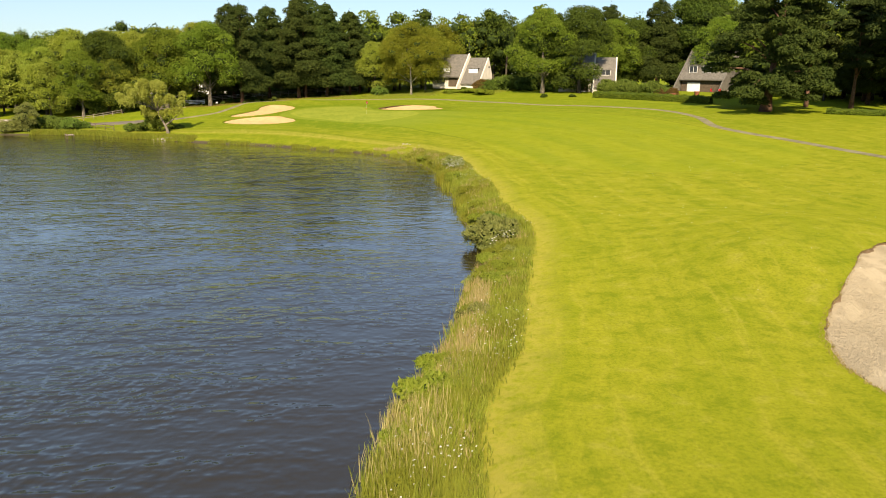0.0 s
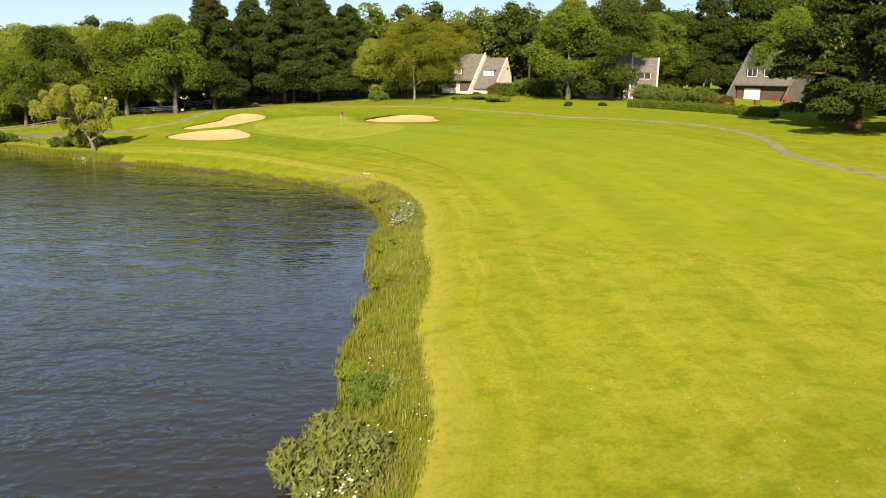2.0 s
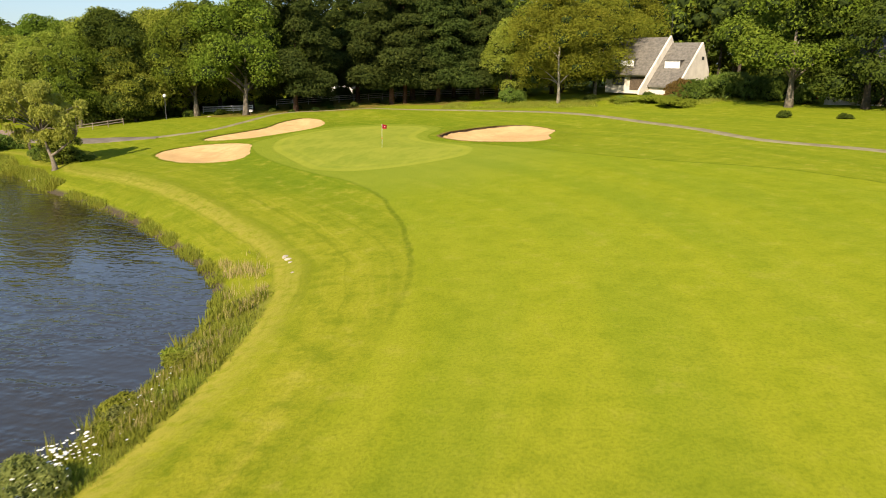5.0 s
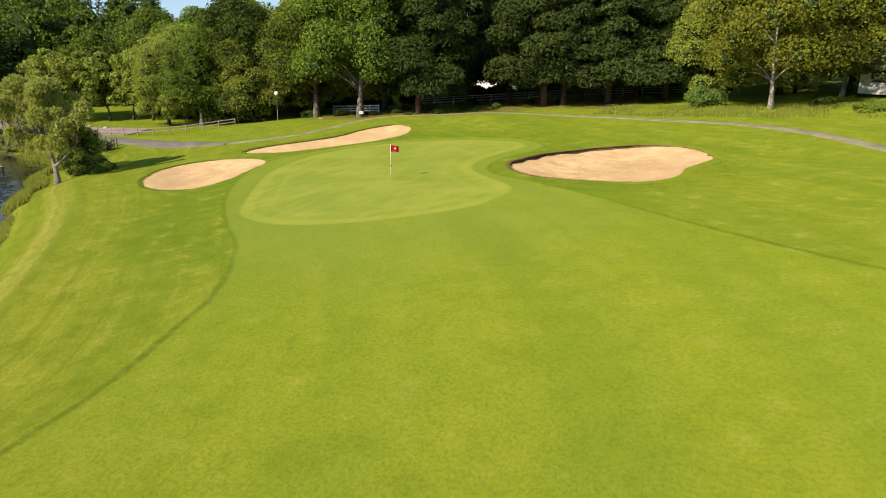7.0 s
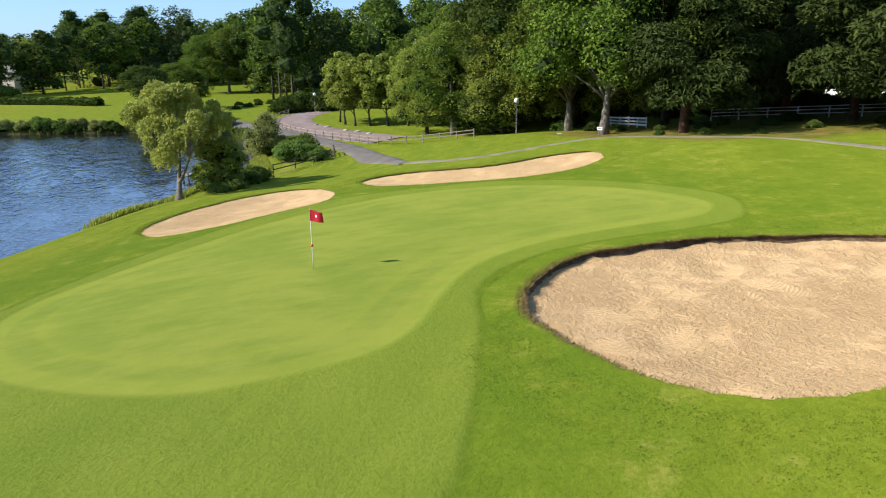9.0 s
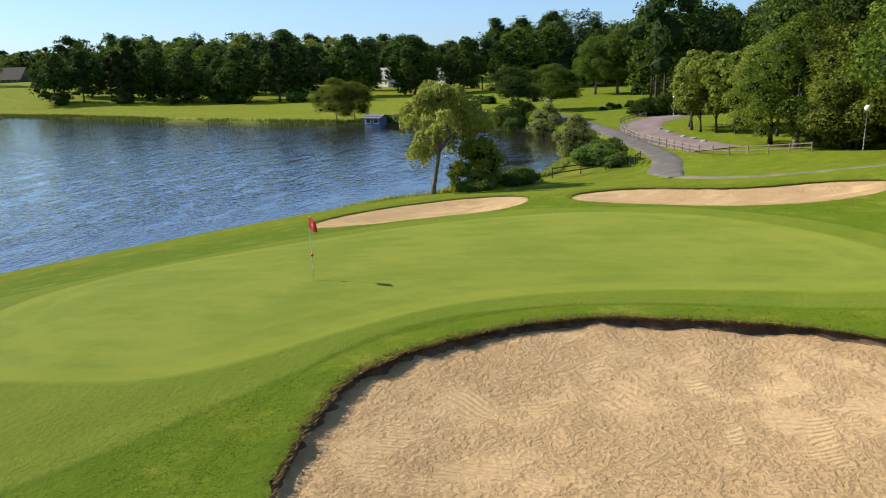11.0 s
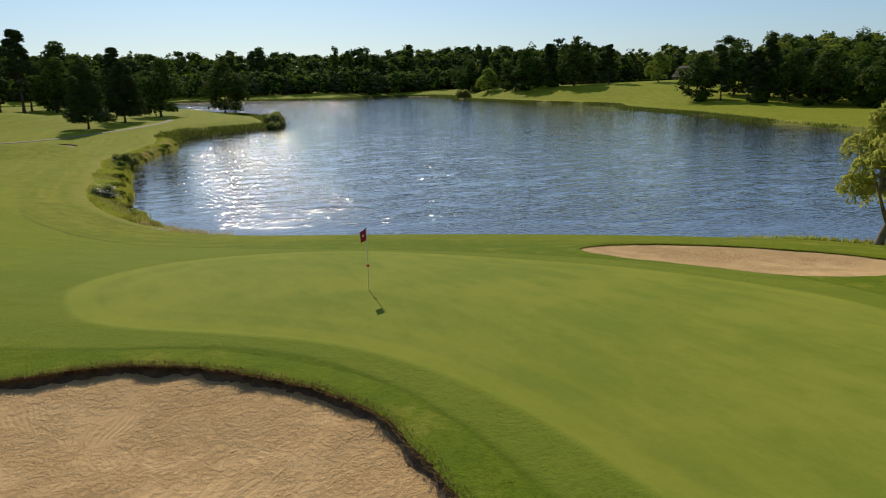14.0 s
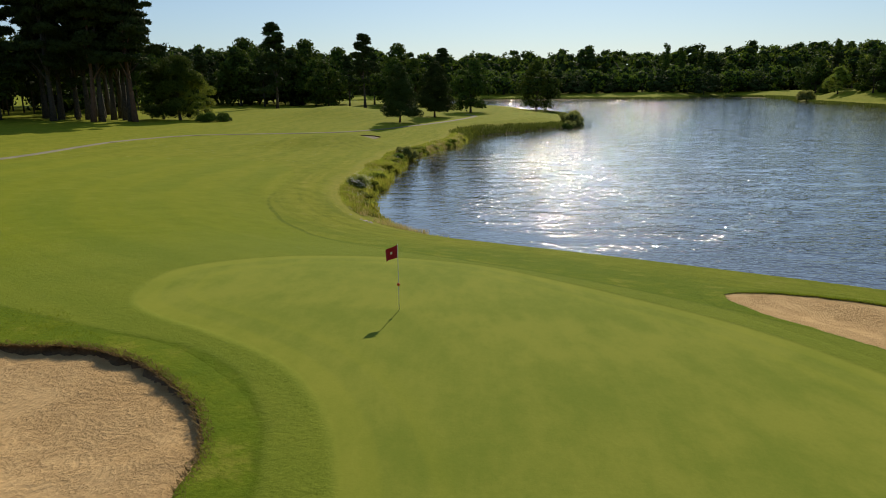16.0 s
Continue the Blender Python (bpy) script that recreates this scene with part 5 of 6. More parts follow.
def stone(rng, r, name="stone"):
    bm = bmesh.new()
    bmesh.ops.create_icosphere(bm, subdivisions=2, radius=r)
    off = rng.random() * 50
    for v in bm.verts:
        k = 1 + 0.35 * noise.noise(v.co / r * 0.9 + Vector((off, 0, 0)))
        v.co = Vector((v.co.x * k * 1.25, v.co.y * k, v.co.z * k * 0.6))
    mesh = bpy.data.meshes.new(name)
    bm.to_mesh(mesh)
    bm.free()
    mesh.materials.append(M_STONE)
    return new(name, mesh)


_rr = random.Random(5)
for sx, sy, sr, what in [(-34.4, -8.2, .36, "bank"), (-33.5, -8.7, .32, "bank"), (-35.4, -7.4, .38, "bank"), (-32.6, -9.3, .25, "bank"), (-36.2, -6.9, .3, "bank"), (-33.9, -9.0, .22, "bank"),
                         (5.3, -30.0, .22, "turf"), (5.75, -30.5, .20, "turf"), (6.2, -31.1, .15, "turf"), (7.3, -33.0, .11, "turf"),
                         (-40, 31.5, .3, "turf"), (-78, 17, .35, "drive"), (-75, 18, .4, "drive"), (-72, 19, .35, "drive"), (-84, 15.4, .4, "drive"), (-88, 14.4, .35, "drive")]:
    ob = stone(_rr, sr)
    ob.matrix_basis = pose(sx, sy, z_at(sx, sy) + (-0.25 if what == "turf" else 0.25) * sr, 0, 0, _rr.uniform(0, 360))
    tagged(ob, {"bank": "pale stone at the water's edge under the willow", "turf": "pale stone half sunk in the turf", "drive": "brown boulder edging the gravel drive"}[what], "stone", "stones of the " + what)


def bunker_rough(ring, count, near, far, seed):
    """Uneven longer grass in a belt outside a bunker's rim."""
    rng = np.random.default_rng(seed)
    k = rng.integers(0, len(ring), count)
    nxt = np.roll(ring, -1, 0)
    tang = np.roll(ring, -1, 0) - np.roll(ring, 1, 0)
    out = np.c_[tang[:, 1], -tang[:, 0]] / np.linalg.norm(tang, axis=1)[:, None]
    out *= np.sign(((ring - ring.mean(0)) * out).sum(1).mean())
    p = ring[k] + (nxt - ring)[k] * rng.random((count, 1)) + out[k] * (near + (far - near) * rng.random((count, 1)) ** 2.0)
    p = p[ring_distance(p[:, 0], p[:, 1], GREEN) < -2.0]
    return np.c_[p, terrain(p[:, 0], p[:, 1])[0] + 0.02]


tufts("rough_grass", bunker_rough(BUNKERS[0], 9000, 0.12, 3.4, 57), 4, 0.026, 0.012, M_TUFT, "thick uneven grass round the large bunker", "grass", 58, 0.07)
tufts("rough_grass", bunker_rough(BUNKERS[2], 3000, 0.1, 2.4, 59), 4, 0.028, 0.013, M_TUFT, "thick uneven grass round the long bunker", "grass", 60, 0.08)


# ---- fences, lamps, signs ----
def box_data(sx, sy, sz, bevel=0.0, at=(0, 0, 0)):
    bm = bmesh.new()
    bmesh.ops.create_cube(bm, size=1)
    bmesh.ops.scale(bm, verts=bm.verts, vec=(sx, sy, sz))
    if bevel:
        bmesh.ops.bevel(bm, geom=bm.edges[:], offset=bevel, segments=1, affect="EDGES")
    bmesh.ops.translate(bm, verts=bm.verts, vec=at)
    return bm


def part(name, bm, material, parent, label=""):
    mesh = bpy.data.meshes.new(name)
    bm.to_mesh(mesh)
    bm.free()
    mesh.materials.append(material)
    ob = new(name, mesh)
    ob.parent = parent
    if label:
        ob["label"] = label
    return ob


def beam(name, a, b, wide, thick, material, parent):
    """A squared rail from a to b."""
    a, b = Vector(a), Vector(b)
    bm = box_data((b - a).length, wide, thick, 0.008)
    turn = (b - a).to_track_quat("X", "Z").to_matrix().to_4x4()
    bm.transform(Matrix.Translation((a + b) / 2) @ turn)
    return part(name, bm, material, parent)


def fence(points, step, high, rails, material, label, group, thick=0.10, rail=(0.035, 0.11)):
    """Posts along a line with level rails between them."""
    line = smooth_line(points, 12)
    dist = np.r_[0, np.cumsum(np.linalg.norm(np.diff(line, axis=0), axis=1))]
    count = max(2, int(dist[-1] / step) + 1)
    where = np.linspace(0, dist[-1], count)
    tops = [(float(np.interp(d, dist, line[:, 0])), float(np.interp(d, dist, line[:, 1]))) for d in where]
    base = new("fence")
    rng = random.Random(count)
    feet = []
    for x, y in tops:
        z = z_at(x, y)
        feet.append((x, y, z))
        bm = box_data(thick, thick, high + 0.35 + rng.uniform(-0.03, 0.03), 0.012)
        bm.transform(pose(x, y, z + high / 2 - 0.17, rng.uniform(-1.5, 1.5), rng.uniform(-1.5, 1.5), rng.uniform(0, 20)))
        part("post", bm, material, base)
    for (ax, ay, az), (bx, by, bz) in zip(feet, feet[1:]):
        for h in rails:
            beam("rail", (ax, ay, az + h), (bx, by, bz + h + rng.uniform(-0.02, 0.02)), rail[0], rail[1], material, base)
    return tagged(base, label, "fence", group)


fence([(-46.1, 3.2), (-48.4, 5.6), (-51.0, 7.9), (-53.6, 10.3)], 2.9, 1.05, (0.45, 0.92), M_WOOD_DARK, "dark wooden post-and-rail fence above the lake", "wooden fences")
fence([(-53.9, 10.8), (-57.4, 11.3)], 1.7, 1.05, (0.45, 0.92), M_WOOD_DARK, "short end of dark wooden fence by the cart road", "wooden fences")
fence([(-61.8, 8.4), (-62.8, 9.9)], 1.7, 1.0, (0.45, 0.9), M_WOOD_DARK, "stub of dark wooden fence beside the cart road", "wooden fences")
fence([(-108, 12.6), (-101, 9.2), (-93, 8.4), (-86, 9.2), (-78, 10.9), (-71.6, 13.4), (-65.5, 15.8), (-60.8, 17.6), (-57.2, 20.6), (-54.2, 24.2), (-52, 26.8)], 2.1, 1.0, (0.5, 0.88), M_WOOD,
      "weathered post-and-rail fence round the gravel drive", "wooden fences")
fence([(-47.5, 41), (-42, 40.6), (-37.5, 40)], 2.0, 1.1, (0.3, 0.62, 0.95), M_WHITE, "white three-rail fence under the trees", "white fences", rail=(0.04, 0.18))
fence([(-37.5, 48), (-31, 52.6), (-24.5, 57.6), (-20, 62), (-14, 65), (-2, 67)], 2.6, 1.2, (0.45, 0.8, 1.12), M_WHITE, "white rail fence behind the conifers", "white fences")


def lamp(x, y):
    base = new("park_lamp")
    v, f = tube([(0, 0, -0.2), (0, 0, 0.12), (0, 0, 0.14), (0, 0, 3.25)], [0.07, 0.07, 0.045, 0.035], 10)
    from_data("pole", v, f, M_METAL, base)
    v, f = tube([(0, 0, 3.2), (0, 0, 3.26), (0, 0, 3.34)], [0.05, 0.10, 0.09], 12)
    from_data("collar", v, f, M_METAL, base)
    bm = bmesh.new()
    bmesh.ops.create_uvsphere(bm, u_segments=20, v_segments=12, radius=0.27)
    bmesh.ops.translate(bm, verts=bm.verts, vec=(0, 0, 3.56))
    part("globe", bm, M_GLOBE, base, "white globe").data.shade_smooth()
    base.matrix_basis = pose(x, y, z_at(x, y))
    return tagged(base, "dark lamp post with a white globe beside the drive", "lamp post", "park lamps")


lamp(-46.3, 29.5)
lamp(-105, 17)


def sign(x, y, turn, tall, w, h, label, legs=1):
    base = new("sign")
    for k in range(legs):
        off = 0 if legs == 1 else (k - 0.5) * w * 0.8
        part("post", box_data(0.06, 0.06, tall + 0.3, 0.006, (off, 0.04, tall / 2 - 0.15)), M_WOOD_DARK, base)
    part("board", box_data(w, 0.03, h, 0.006, (0, 0, tall - h / 2)), M_WHITE, base, "white board")
    part("lettering", box_data(w * 0.7, 0.006, h * 0.16, 0, (0, -0.018, tall - h * 0.42)), M_METAL, base, "dark bar of lettering")
    base.matrix_basis = pose(x, y, z_at(x, y), 0, 0, turn)
    return tagged(base, label, "sign")


sign(-33.1, 31.9, 40, 0.85, 0.5, 0.3, "small white sign at the foot of an oak")
sign(-146, -8.4, 60, 2.0, 1.5, 0.8, "white notice board on dark posts by the lake", 2)

# the drive and its edge
strip("drive", [(-110, 18), (-103, 13.6), (-95, 11.6), (-86, 12.4), (-78, 14.4), (-71, 17), (-64, 20)], 6.0, M_DRIVE, "reddish gravel drive behind a rail fence", "drive", 0.07)


def jetty():
    base = new("jetty")
    rng = random.Random(2)
    for k in range(9):
        part("plank", box_data(0.22, 1.3, 0.04, 0.006, (k * 0.25, rng.uniform(-0.03, 0.03), 0.55)), M_WOOD, base)
    for x in (0.1, 1.9):
        for y in (-0.5, 0.5):
            part("post", box_data(0.12, 0.12, 1.6, 0.01, (x, y, -0.05)), M_WOOD_DARK, base)
    base.matrix_basis = pose(-51.6, -3.4, WATER, 0, 0, -60)
    return tagged(base, "small weathered wooden jetty at the lake's edge", "jetty")


jetty()


# ---- houses ----
def slab(corners, thick):
    """A flat plate on four or three corners, thickened downwards."""
    bm = bmesh.new()
    top = [bm.verts.new(c) for c in corners]
    low = [bm.verts.new((c[0], c[1], c[2] - thick)) for c in corners]
    n = len(top)
    bm.faces.new(top)
    bm.faces.new(low[::-1])
    for i in range(n):
        bm.faces.new((top[i], low[i], low[(i + 1) % n], top[(i + 1) % n]))
    bmesh.ops.recalc_face_normals(bm, faces=bm.faces)
    return bm


def prism(profile, x0, x1):
    """A profile in y and z, drawn out from x0 to x1."""
    bm = bmesh.new()
    a = [bm.verts.new((x0, y, z)) for y, z in profile]
    b = [bm.verts.new((x1, y, z)) for y, z in profile]
    n = len(profile)
    bm.faces.new(a)
    bm.faces.new(b[::-1])
    for i in range(n):
        bm.faces.new((a[i], b[i], b[(i + 1) % n], a[(i + 1) % n]))
    bmesh.ops.recalc_face_normals(bm, faces=bm.faces)
    return bm


def slate_courses(roof, x0, x1, foot, ridge, step=0.34):
    """Courses of slates that stand proud of the roof, one strip a course."""
    n = max(2, int(math.dist(foot, ridge) / step))
    for k in range(n):
        u, w = k / n, (k + 1) / n
        y0, z0 = foot[0] + (ridge[0] - foot[0]) * u, foot[1] + (ridge[1] - foot[1]) * u
        y1, z1 = foot[0] + (ridge[0] - foot[0]) * w, foot[1] + (ridge[1] - foot[1]) * w
        part("slate_course", slab([(x0, y0, z0 + 0.06), (x1, y0, z0 + 0.06), (x1, y1, z1 + 0.025), (x0, y1, z1 + 0.025)], 0.05), M_SLATE, roof)


def dormer(base, x0, x1, z0, z1, slope, blind):
    """A window standing upright out of a slope given by its foot and ridge (y, z)."""
    (fy, fz), (ry, rz) = slope
    y_of = lambda z: fy + (ry - fy) * (z - fz) / (rz - fz)
    yf = y_of(z0) - 0.05
    win = part("window", prism([(yf + 0.12, z0), (yf + 0.12, z1), (y_of(z1) + 0.3, z1), (y_of(z1) + 0.3, z0)], x0, x1), M_SLATE, base)
    part("pane", box_data(x1 - x0 - 0.16, 0.04, z1 - z0 - 0.16, 0, ((x0 + x1) / 2, yf + 0.10, (z0 + z1) / 2)), M_BLIND if blind else M_GLASS, win, "white blind" if blind else "")
    for bx, bz, sx, sz in (((x0 + x1) / 2, z0 + 0.04, x1 - x0, 0.09), ((x0 + x1) / 2, z1 - 0.04, x1 - x0, 0.09), (x0 + 0.04, (z0 + z1) / 2, 0.09, z1 - z0 - 0.18), (x1 - 0.04, (z0 + z1) / 2, 0.09, z1 - z0 - 0.18), ((x0 + x1) / 2, (z0 + z1) / 2, 0.07, z1 - z0 - 0.18)):
        part("frame", box_data(sx, 0.07, sz, 0, (bx, yf + 0.07, bz)), M_WHITE, win)
    part("sill", slab([(x0 - 0.1, yf - 0.1, z1 + 0.08), (x1 + 0.1, yf - 0.1, z1 + 0.08), (x1 + 0.1, y_of(z1) + 0.4, z1 + 0.2), (x0 - 0.1, y_of(z1) + 0.4, z1 + 0.2)], 0.08), M_SLATE, win)


def steep_house(x, y, turn, label, wide=8.5, tall=8.9, run=9.2, second=True, garage=False, chimney=False, blind=True, ground=None):
    """A house with a long steep slate roof to the front, white gable parapets and, beside it, a lower wing set back."""
    base = new("house")
    foot, ridge = (-run * 0.66, tall * 0.30), (0.0, tall)
    body = [(-run * 0.55, -0.6), (-run * 0.55, tall * 0.30), (-0.25, tall - 0.35), (3.6, tall * 0.42), (3.6, -0.6)]
    # the garage house's shaded wall is made dark by its material
    part("wall", prism(body, -wide + 0.25, -0.2), M_WOOD_DARK if garage else M_RENDER, base)
    roof = part("roof", slab([(-wide, foot[0], foot[1]), (0, foot[0], foot[1]), (0, 0, tall), (-wide, 0, tall)], 0.2), M_SLATE, base, "dark grey slate roof")
    part("rear_slope", slab([(-wide, 0, tall), (0, 0, tall), (0, 4.0, tall * 0.40), (-wide, 4.0, tall * 0.40)], 0.2), M_SLATE, roof)
    slate_courses(roof, -wide, 0, foot, ridge)
    para = [(-run, 0.05), (0.05, tall + 0.28), (4.1, tall * 0.40), (4.1, -0.6), (3.4, -0.6), (-0.2, tall - 0.9), (-run + 1.2, -0.6), (-run, -0.6)]
    for px in (0.0, -wide - 0.32):
        if px == 0.0 or garage:
            part("gable", prism([(-run, -0.6), (-run, 0.05), (0.05, tall + 0.28), (4.1, tall * 0.40), (4.1, -0.6)], px, px + 0.32), M_RENDER if not garage else M_SLATE, base,
                 "" if garage else "pale rendered gable wall")
    if garage:
        dormer(base, -9.2, -7.2, tall * 0.46, tall * 0.63, (foot, ridge), False)
        dormer(base, -5.8, -3.8, tall * 0.46, tall * 0.63, (foot, ridge), False)
        sky = part("skylight", slab([(-8.2, -1.55, tall * 0.832), (-7.3, -1.55, tall * 0.832), (-7.3, -1.05, tall * 0.888), (-8.2, -1.05, tall * 0.888)], -0.14), M_WHITE, base, "small roof window")
        part("pane", slab([(-8.1, -1.5, tall * 0.838), (-7.4, -1.5, tall * 0.838), (-7.4, -1.1, tall * 0.882), (-8.1, -1.1, tall * 0.882)], -0.16), M_TEAL, sky)
        part("door", box_data(3.2, 0.12, 2.2, 0.02, (-7.6, -run * 0.55 - 0.08, 1.05)), M_WHITE, base, "white garage door")
    else:
        dormer(base, -6.8, -3.4, tall * 0.44, tall * 0.58, (foot, ridge), blind)
        part("door", box_data(2.6, 0.10, 2.1, 0.02, (-2.4, -run * 0.55 - 0.06, 1.0)), M_WOOD_DARK, base, "brown timber door")
        part("window", box_data(2.2, 0.10, 1.3, 0.02, (-5.8, -run * 0.55 - 0.06, 1.3)), M_GLASS, base)
    if second:
        t2, y2, w2 = tall * 0.90, 0.5, 5.2
        f2 = (y2 - run * 0.80, t2 * 0.10)
        part("wall", prism([(f2[0] + 0.5, -0.6), (f2[0] + 0.5, t2 * 0.10), (y2 - 0.1, t2 - 0.35), (y2 + 2.6, t2 * 0.45), (y2 + 2.6, -0.6)], 0.35, w2 - 0.1), M_RENDER, base)
        wing = part("roof", slab([(0.33, f2[0], f2[1]), (w2, f2[0], f2[1]), (w2, y2, t2), (0.33, y2, t2)], 0.2), M_SLATE, base, "lower slate roof of the wing")
        slate_courses(wing, 0.33, w2, f2, (y2, t2))
        part("rear_slope", slab([(0.33, y2, t2), (w2, y2, t2), (w2, y2 + 2.9, t2 * 0.42), (0.33, y2 + 2.9, t2 * 0.42)], 0.2), M_SLATE, wing)
        gable = part("gable", prism([(f2[0], -0.6), (f2[0], t2 * 0.1), (y2, t2 + 0.05), (y2 + 2.9, t2 * 0.42), (y2 + 2.9, -0.6)], w2, w2 + 0.3), M_RENDER, base, "pale rendered gable wall")
        part("window", box_data(0.06, 0.7, 0.5, 0, (w2 + 0.31, y2 + 0.3, t2 * 0.68)), M_GLASS, gable)
        dormer(base, 1.5, 4.0, t2 * 0.46, t2 * 0.62, (f2, (y2, t2)), blind)
    if second and not chimney:
        v, f = tube([(0.1, 0.2, tall - 0.2), (0.1, 0.2, tall + 1.8), (0.1, 0.2, tall + 3.6)], [0.03, 0.025, 0.015], 6)
        from_data("aerial", v, f, M_METAL, base, "thin aerial mast")
    if chimney:
        part("chimney", box_data(0.7, 1.2, 2.2, 0.03, (-0.4, 0.6, tall + 0.3)), M_RENDER, base, "pale chimney stack")
    base.matrix_basis = pose(x, y, z_at(x, y) if ground is None else ground, 0, 0, turn)
    return tagged(base, label, "house", "houses behind the fairway")


steep_house(27.3, 58.0, -29.4, "cream-gabled house with steep slate roofs and dormers", tall=8.2, run=8.6, ground=z_at(27.5, 58.0) + 0.45)
steep_house(56.5, 42, -19, "slate-roofed house with a white chimney, shaded by oaks", chimney=True, blind=False)
steep_house(87.5, 31, -50, "dark slate house with white-framed dormers and a white garage", wide=11, second=False, garage=True, tall=9.6)


def plain_house(x, y, turn, w, d, h, roof_h, wall, label, ground=None, cover=None):
    """A gabled house with windows to the front."""
    base = new("house")
    part("wall", prism([(-d / 2, -0.5), (-d / 2, h), (0, h + roof_h - 0.25), (d / 2, h), (d / 2, -0.5)], -w / 2, w / 2), wall, base)
    for s in (-1, 1):
        part("roof", slab([(-w / 2 - 0.4, s * (d / 2 + 0.5), h - 0.3), (w / 2 + 0.4, s * (d / 2 + 0.5), h - 0.3), (w / 2 + 0.4, 0, h + roof_h), (-w / 2 - 0.4, 0, h + roof_h)][::s], 0.2), cover or M_SLATE, base, "grey slate roof")
    n = max(2, int(w / 3.2))
    for floor in range(max(1, int(h / 2.7))):
        for k in range(n):
            win = part("window", box_data(1.2, 0.08, 1.3, 0.01, (-w / 2 + (k + 0.5) * w / n, -d / 2 - 0.03, 1.5 + 2.7 * floor)), M_WHITE, base)
            part("pane", box_data(0.95, 0.04, 1.05, 0, (-w / 2 + (k + 0.5) * w / n, -d / 2 - 0.075, 1.5 + 2.7 * floor)), M_GLASS, win)
    base.matrix_basis = pose(x, y, z_at(x, y) if ground is None else ground, 0, 0, turn)
    return tagged(base, label, "house")


plain_house(-38.5, 78, 14, 17, 8, 5.6, 3.0, M_WHITE, "white two-storey house half hidden behind conifers")
plain_house(-262, -88, 55, 13, 8, 3.0, 4.4, M_RENDER, "pale house with a grey roof among trees across the lake")
plain_house(-240, -58, 60, 9, 8, 4.6, 3.2, M_RENDER, "white house between dark trees across the lake")
plain_house(-322, -336, 100, 17, 13, 3.0, 6.5, M_WOOD_DARK, "dark clubhouse with a great steep roof on the hill", cover=M_WOOD_DARK)
plain_house(-114.6, -39.5, 75, 3.8, 2.6, 2.3, 0.35, M_TEAL, "small dark teal pump hut on the far shore")


def hedge(points, wide, tall, mat, label, seed, leaf=0.12, count=5200):
    """A clipped hedge: leaf clumps over a rounded bank that follows the line."""
    rng = np.random.default_rng(seed)
    base = new("hedge")
    line = smooth_line(points, 10)
    i = rng.random(count) * (len(line) - 1)
    p = np.c_[np.interp(i, np.arange(len(line)), line[:, 0]), np.interp(i, np.arange(len(line)), line[:, 1])]
    tang = np.gradient(line, axis=0)
    tg = np.c_[np.interp(i, np.arange(len(line)), tang[:, 0]), np.interp(i, np.arange(len(line)), tang[:, 1])]
    tg /= np.linalg.norm(tg, axis=1)[:, None]
    side = np.c_[-tg[:, 1], tg[:, 0]]
    a = rng.uniform(-0.15, math.pi + 0.15, count)
    cu, su = np.sign(np.cos(a)) * np.abs(np.cos(a)) ** 0.55, np.abs(np.sin(a)) ** 0.55
    sz = tall * (su + rng.normal(0, 0.04, count)) * (0.95 + 0.08 * np.sin(i * 1.7))
    p = p + side * (cu * wide / 2 + rng.normal(0, 0.05, count))[:, None]
    z = terrain(p[:, 0], p[:, 1])[0] + np.maximum(0.02, sz * (0.1 + 0.9 * rng.random(count) ** 0.35))
    v, f = leaves(rng, np.c_[p, z], leaf)
    from_data("foliage", v, f, mat, base, smooth=False)
    core = []
    m = len(line)
    t = tang / np.linalg.norm(tang, axis=1)[:, None]
    s = np.c_[-t[:, 1], t[:, 0]]
    for u, h in ((-0.42, -0.1), (-0.42, 0.8), (-0.25, 0.9), (0.25, 0.9), (0.42, 0.8), (0.42, -0.1)):
        q = line + s * wide * u
        core.append(np.c_[q, terrain(q[:, 0], q[:, 1])[0] + h * tall])
    k = np.arange(m - 1)
    faces = np.concatenate([np.c_[r * m + k, r * m + k + 1, (r + 1) * m + k + 1, (r + 1) * m + k] for r in range(5)])
    from_data("core", np.concatenate(core), faces, M_OAK_DARK, base)
    return tagged(base, label, "hedge")


hedge([(50, 20.5), (56, 12.5), (61, 5.5), (66, -1.5)], 1.5, 1.5, M_OAK, "clipped dark green hedge in front of the houses", 61, count=9000, leaf=0.14)
hedge([(76, -22), (84, -28), (94, -34)], 1.6, 1.0, M_OAK, "low green hedge beyond the path", 62)
hedge([(-178, -48), (-168, -34), (-158, -24)], 2.2, 1.8, M_OAK_DARK, "long dark hedge before the houses across the lake", 63, leaf=0.35, count=3000)
hedge([(-126, 16), (-118, 22), (-110, 28), (-100, 34)], 3.0, 2.4, M_OAK_DARK, "thick dark hedge beside the drive", 64, leaf=0.3, count=4000)


def planter(x, y):
    base = new("planter")
    v, f = tube([(0, 0, 0), (0, 0, 0.05), (0, 0, 0.75), (0, 0, 0.8), (0, 0, 0.82)], [0.42, 0.45, 0.6, 0.66, 0.64], 14)
    from_data("tub", v, f, M_TERRACOTTA, base)
    v, f = tube([(0, 0, 0.70), (0, 0, 0.835)], [0.55, 0.55], 14)
    from_data("soil", v, f, M_SOIL, base)
    base.matrix_basis = pose(x, y, z_at(x, y))
    return tagged(base, "large terracotta planter behind the hedge", "planter", "planters by the terrace")


planter(65.6, 15.2)
planter(73, 19.5)


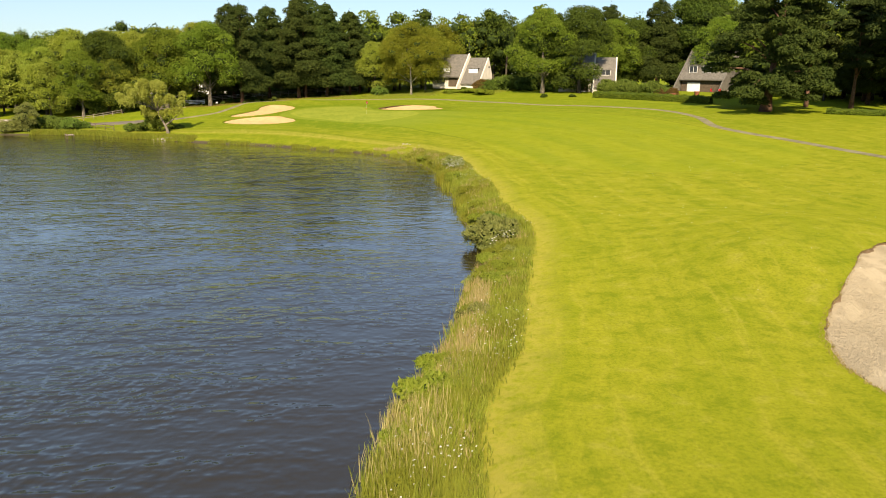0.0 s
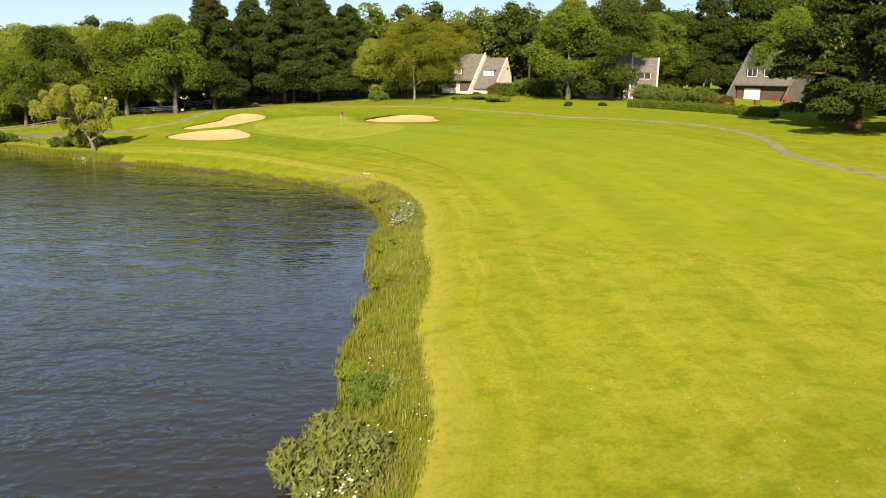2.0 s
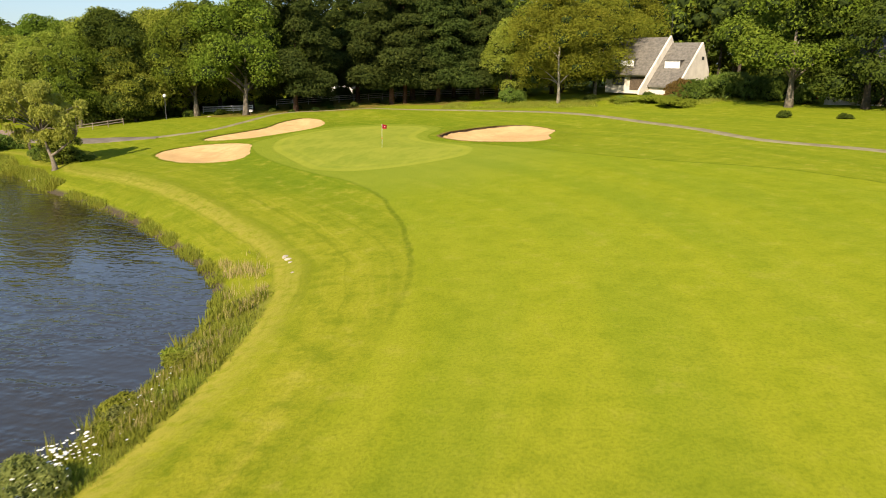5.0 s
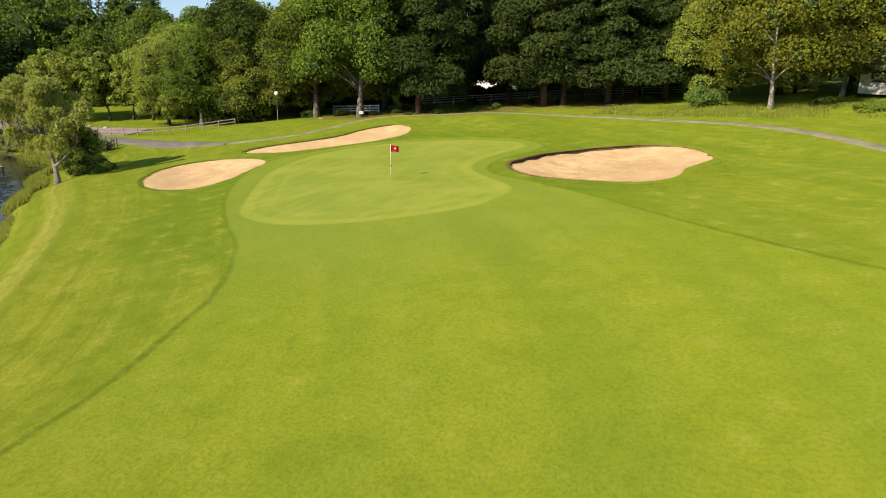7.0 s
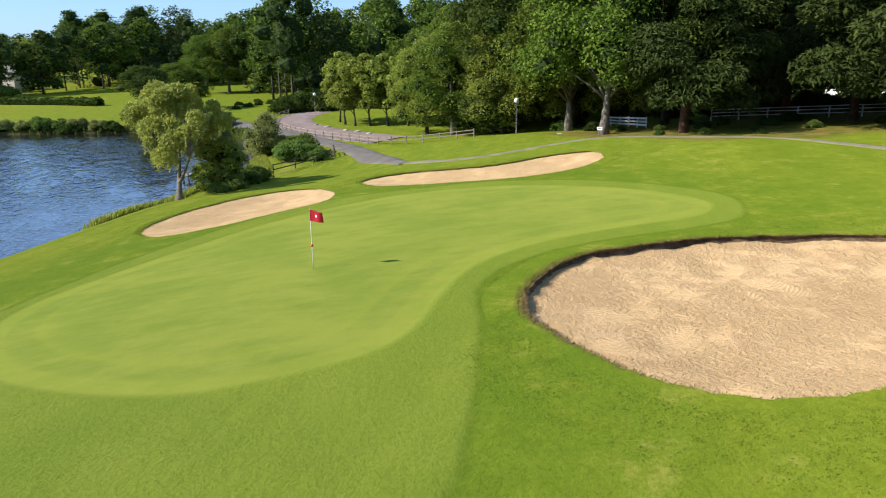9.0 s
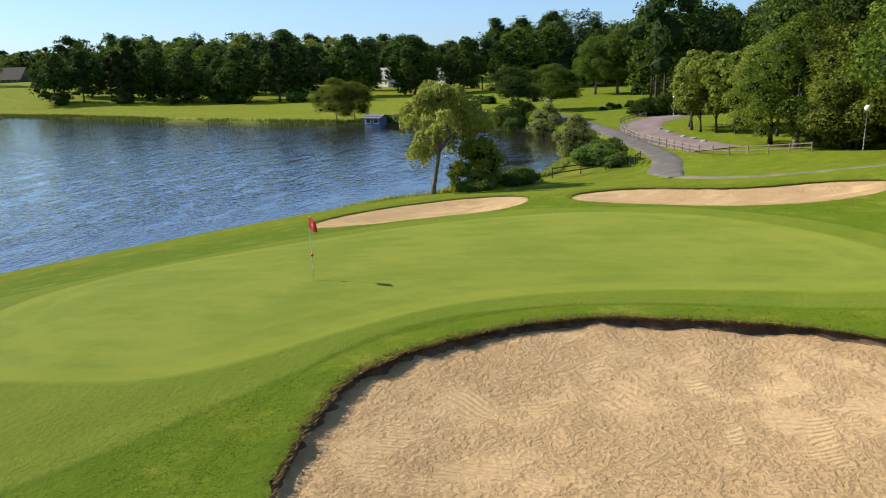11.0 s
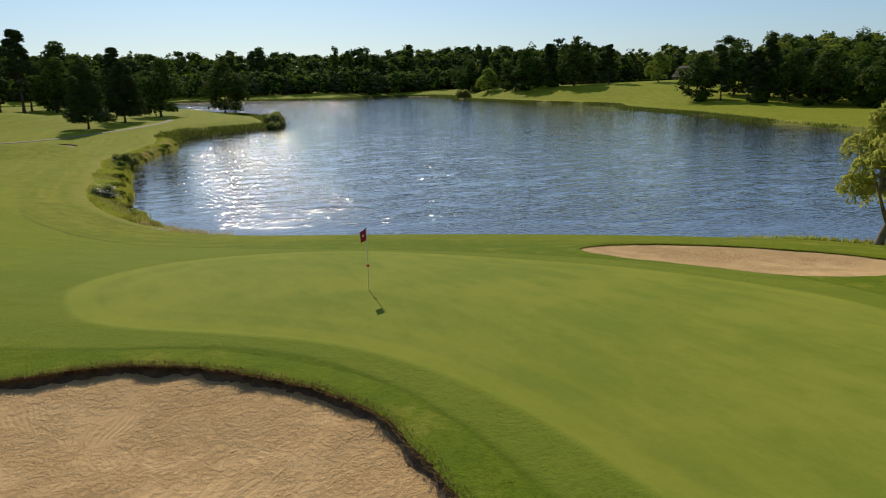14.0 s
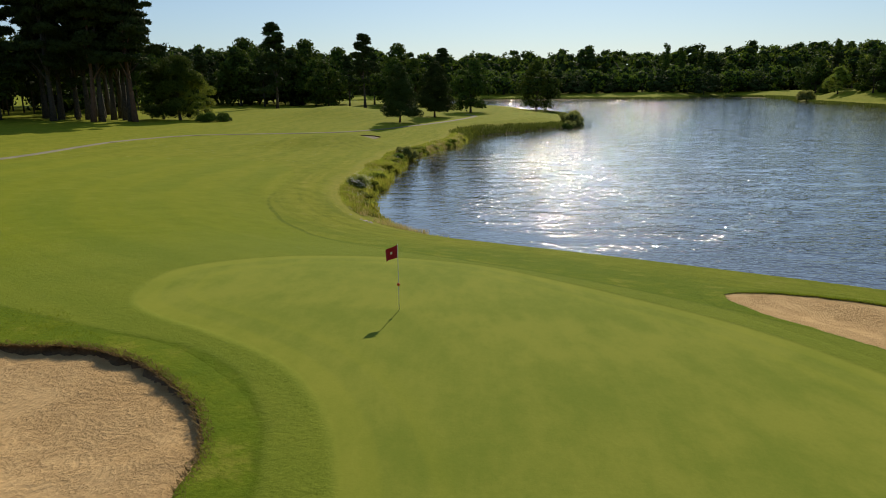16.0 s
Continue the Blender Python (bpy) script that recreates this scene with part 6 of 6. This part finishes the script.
def garden_chair(x, y, turn):
    base = new("garden_chair")
    part("seat", box_data(0.55, 0.55, 0.05, 0.01, (0, 0, 0.42)), M_RED, base, "red seat")
    part("backrest", box_data(0.55, 0.05, 0.6, 0.01, (0, 0.27, 0.75)), M_RED, base, "red backrest")
    for lx in (-0.24, 0.24):
        for ly in (-0.24, 0.24):
            part("leg", box_data(0.04, 0.04, 0.42, 0.004, (lx, ly, 0.2)), M_METAL, base)
    base.matrix_basis = pose(x, y, z_at(x, y), 0, 0, turn)
    return tagged(base, "red garden chair on the terrace before the garage", "chair", "garden chairs")


garden_chair(79.5, 25.5, 30)
garden_chair(80.8, 24.4, -20)
garden_chair(46.5, 41.5, 10)
garden_chair(49.5, 41.0, 70)


# ---- woods ----
def wood(areas, spacing, low, high, spread, per, leaf, label, seed, mats=None, cores=8):
    """Tree crowns packed over rectangles (x0, x1, y0, y1): too many to count, one thing."""
    rng = np.random.default_rng(seed)
    mats = mats or [M_OAK, M_OAK_DARK, M_OAK_LIGHT, M_PINE]
    verts, faces, index, n = [], [], [], 0
    for x0, x1, y0, y1 in areas:
        for gx in np.arange(x0, x1, spacing):
            for gy in np.arange(y0, y1, spacing):
                x, y = gx + rng.uniform(-0.4, 0.4) * spacing, gy + rng.uniform(-0.4, 0.4) * spacing
                h = low + (high - low) * min(1.3, max(-0.3, 0.5 + 0.9 * noise.noise((x / 45, y / 45, seed)) + rng.uniform(-0.3, 0.3)))
                r = spread * rng.uniform(0.8, 1.25)
                kind = ("conifer", "oak", "full")[int(np.searchsorted((0.14, 0.50), rng.random()))]
                blobs = tree_blobs(rng, kind, h, r)
                z = z_at(x, y)
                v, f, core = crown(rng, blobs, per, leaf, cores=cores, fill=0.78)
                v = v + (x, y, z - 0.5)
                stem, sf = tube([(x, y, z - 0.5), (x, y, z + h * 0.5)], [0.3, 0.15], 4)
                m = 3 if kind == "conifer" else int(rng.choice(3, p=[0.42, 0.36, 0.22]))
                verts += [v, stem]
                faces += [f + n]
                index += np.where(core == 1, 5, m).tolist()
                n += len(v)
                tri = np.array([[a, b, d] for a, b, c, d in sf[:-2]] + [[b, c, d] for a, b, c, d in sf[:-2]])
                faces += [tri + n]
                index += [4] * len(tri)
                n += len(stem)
    ob = from_data("wood", np.concatenate(verts), np.concatenate(faces), mats + [M_BARK, M_CORE_SHADE], smooth=False)
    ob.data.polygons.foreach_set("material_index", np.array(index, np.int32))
    return tagged(ob, label, "wood", kind="stuff")


wood([(-62, -48, 68, 104), (-48, -26, 86, 104), (-26, 112, 68, 104)], 8.5, 17, 22, 5.4, 1500, 0.37, "deep green wood behind the houses", 71)
wood([(-150, -58, 46, 86), (-104, -72, 34, 46)], 8.0, 13, 17.5, 4.8, 3000, 0.25, "mixed green wood behind the drive", 72)
wood([(-250, -128, 16, 70), (-300, -222, -40, 20)], 10, 17, 26, 6.2, 1700, 0.37, "dark wood beyond the inlet", 73, [M_OAK, M_OAK_DARK, M_OAK, M_PINE])
wood([(-340, -270, -215, -60), (-262, -210, -205, -120)], 10.5, 14, 22, 6.4, 1100, 0.47, "dark wood across the lake", 74, [M_OAK, M_OAK_DARK, M_OAK_LIGHT, M_PINE])
wood([(-250, -206, -420, -290), (-420, -345, -520, -220), (-330, -255, -520, -420)], 11, 15, 27, 6.6, 300, 0.95, "trees lining the far fairway", 75, [M_OAK, M_OAK_DARK, M_OAK_LIGHT, M_PINE])
wood([(-330, 170, -600, -512)], 12, 12, 20, 7.4, 300, 0.95, "far wood behind the lake", 76, [M_OAK, M_OAK_DARK, M_OAK, M_PINE], 20)
wood([(-500, 420, -760, -660)], 18, 24, 38, 11.5, 260, 1.5, "wooded ridge on the skyline", 77, [M_OAK, M_OAK_DARK, M_OAK, M_OAK_DARK], 20)
wood([(116, 190, -330, -70), (70, 116, -330, -270)], 11, 19, 27, 6.0, 480, 0.75, "dark pine wood beyond the path", 78, [M_PINE, M_OAK_DARK, M_OAK_DARK, M_PINE])
wood([(104, 170, -60, 68), (92, 104, 0, 68)], 9.5, 17, 22, 5.6, 700, 0.58, "dark wood beside the houses", 79, [M_OAK, M_OAK_DARK, M_OAK_DARK, M_PINE])
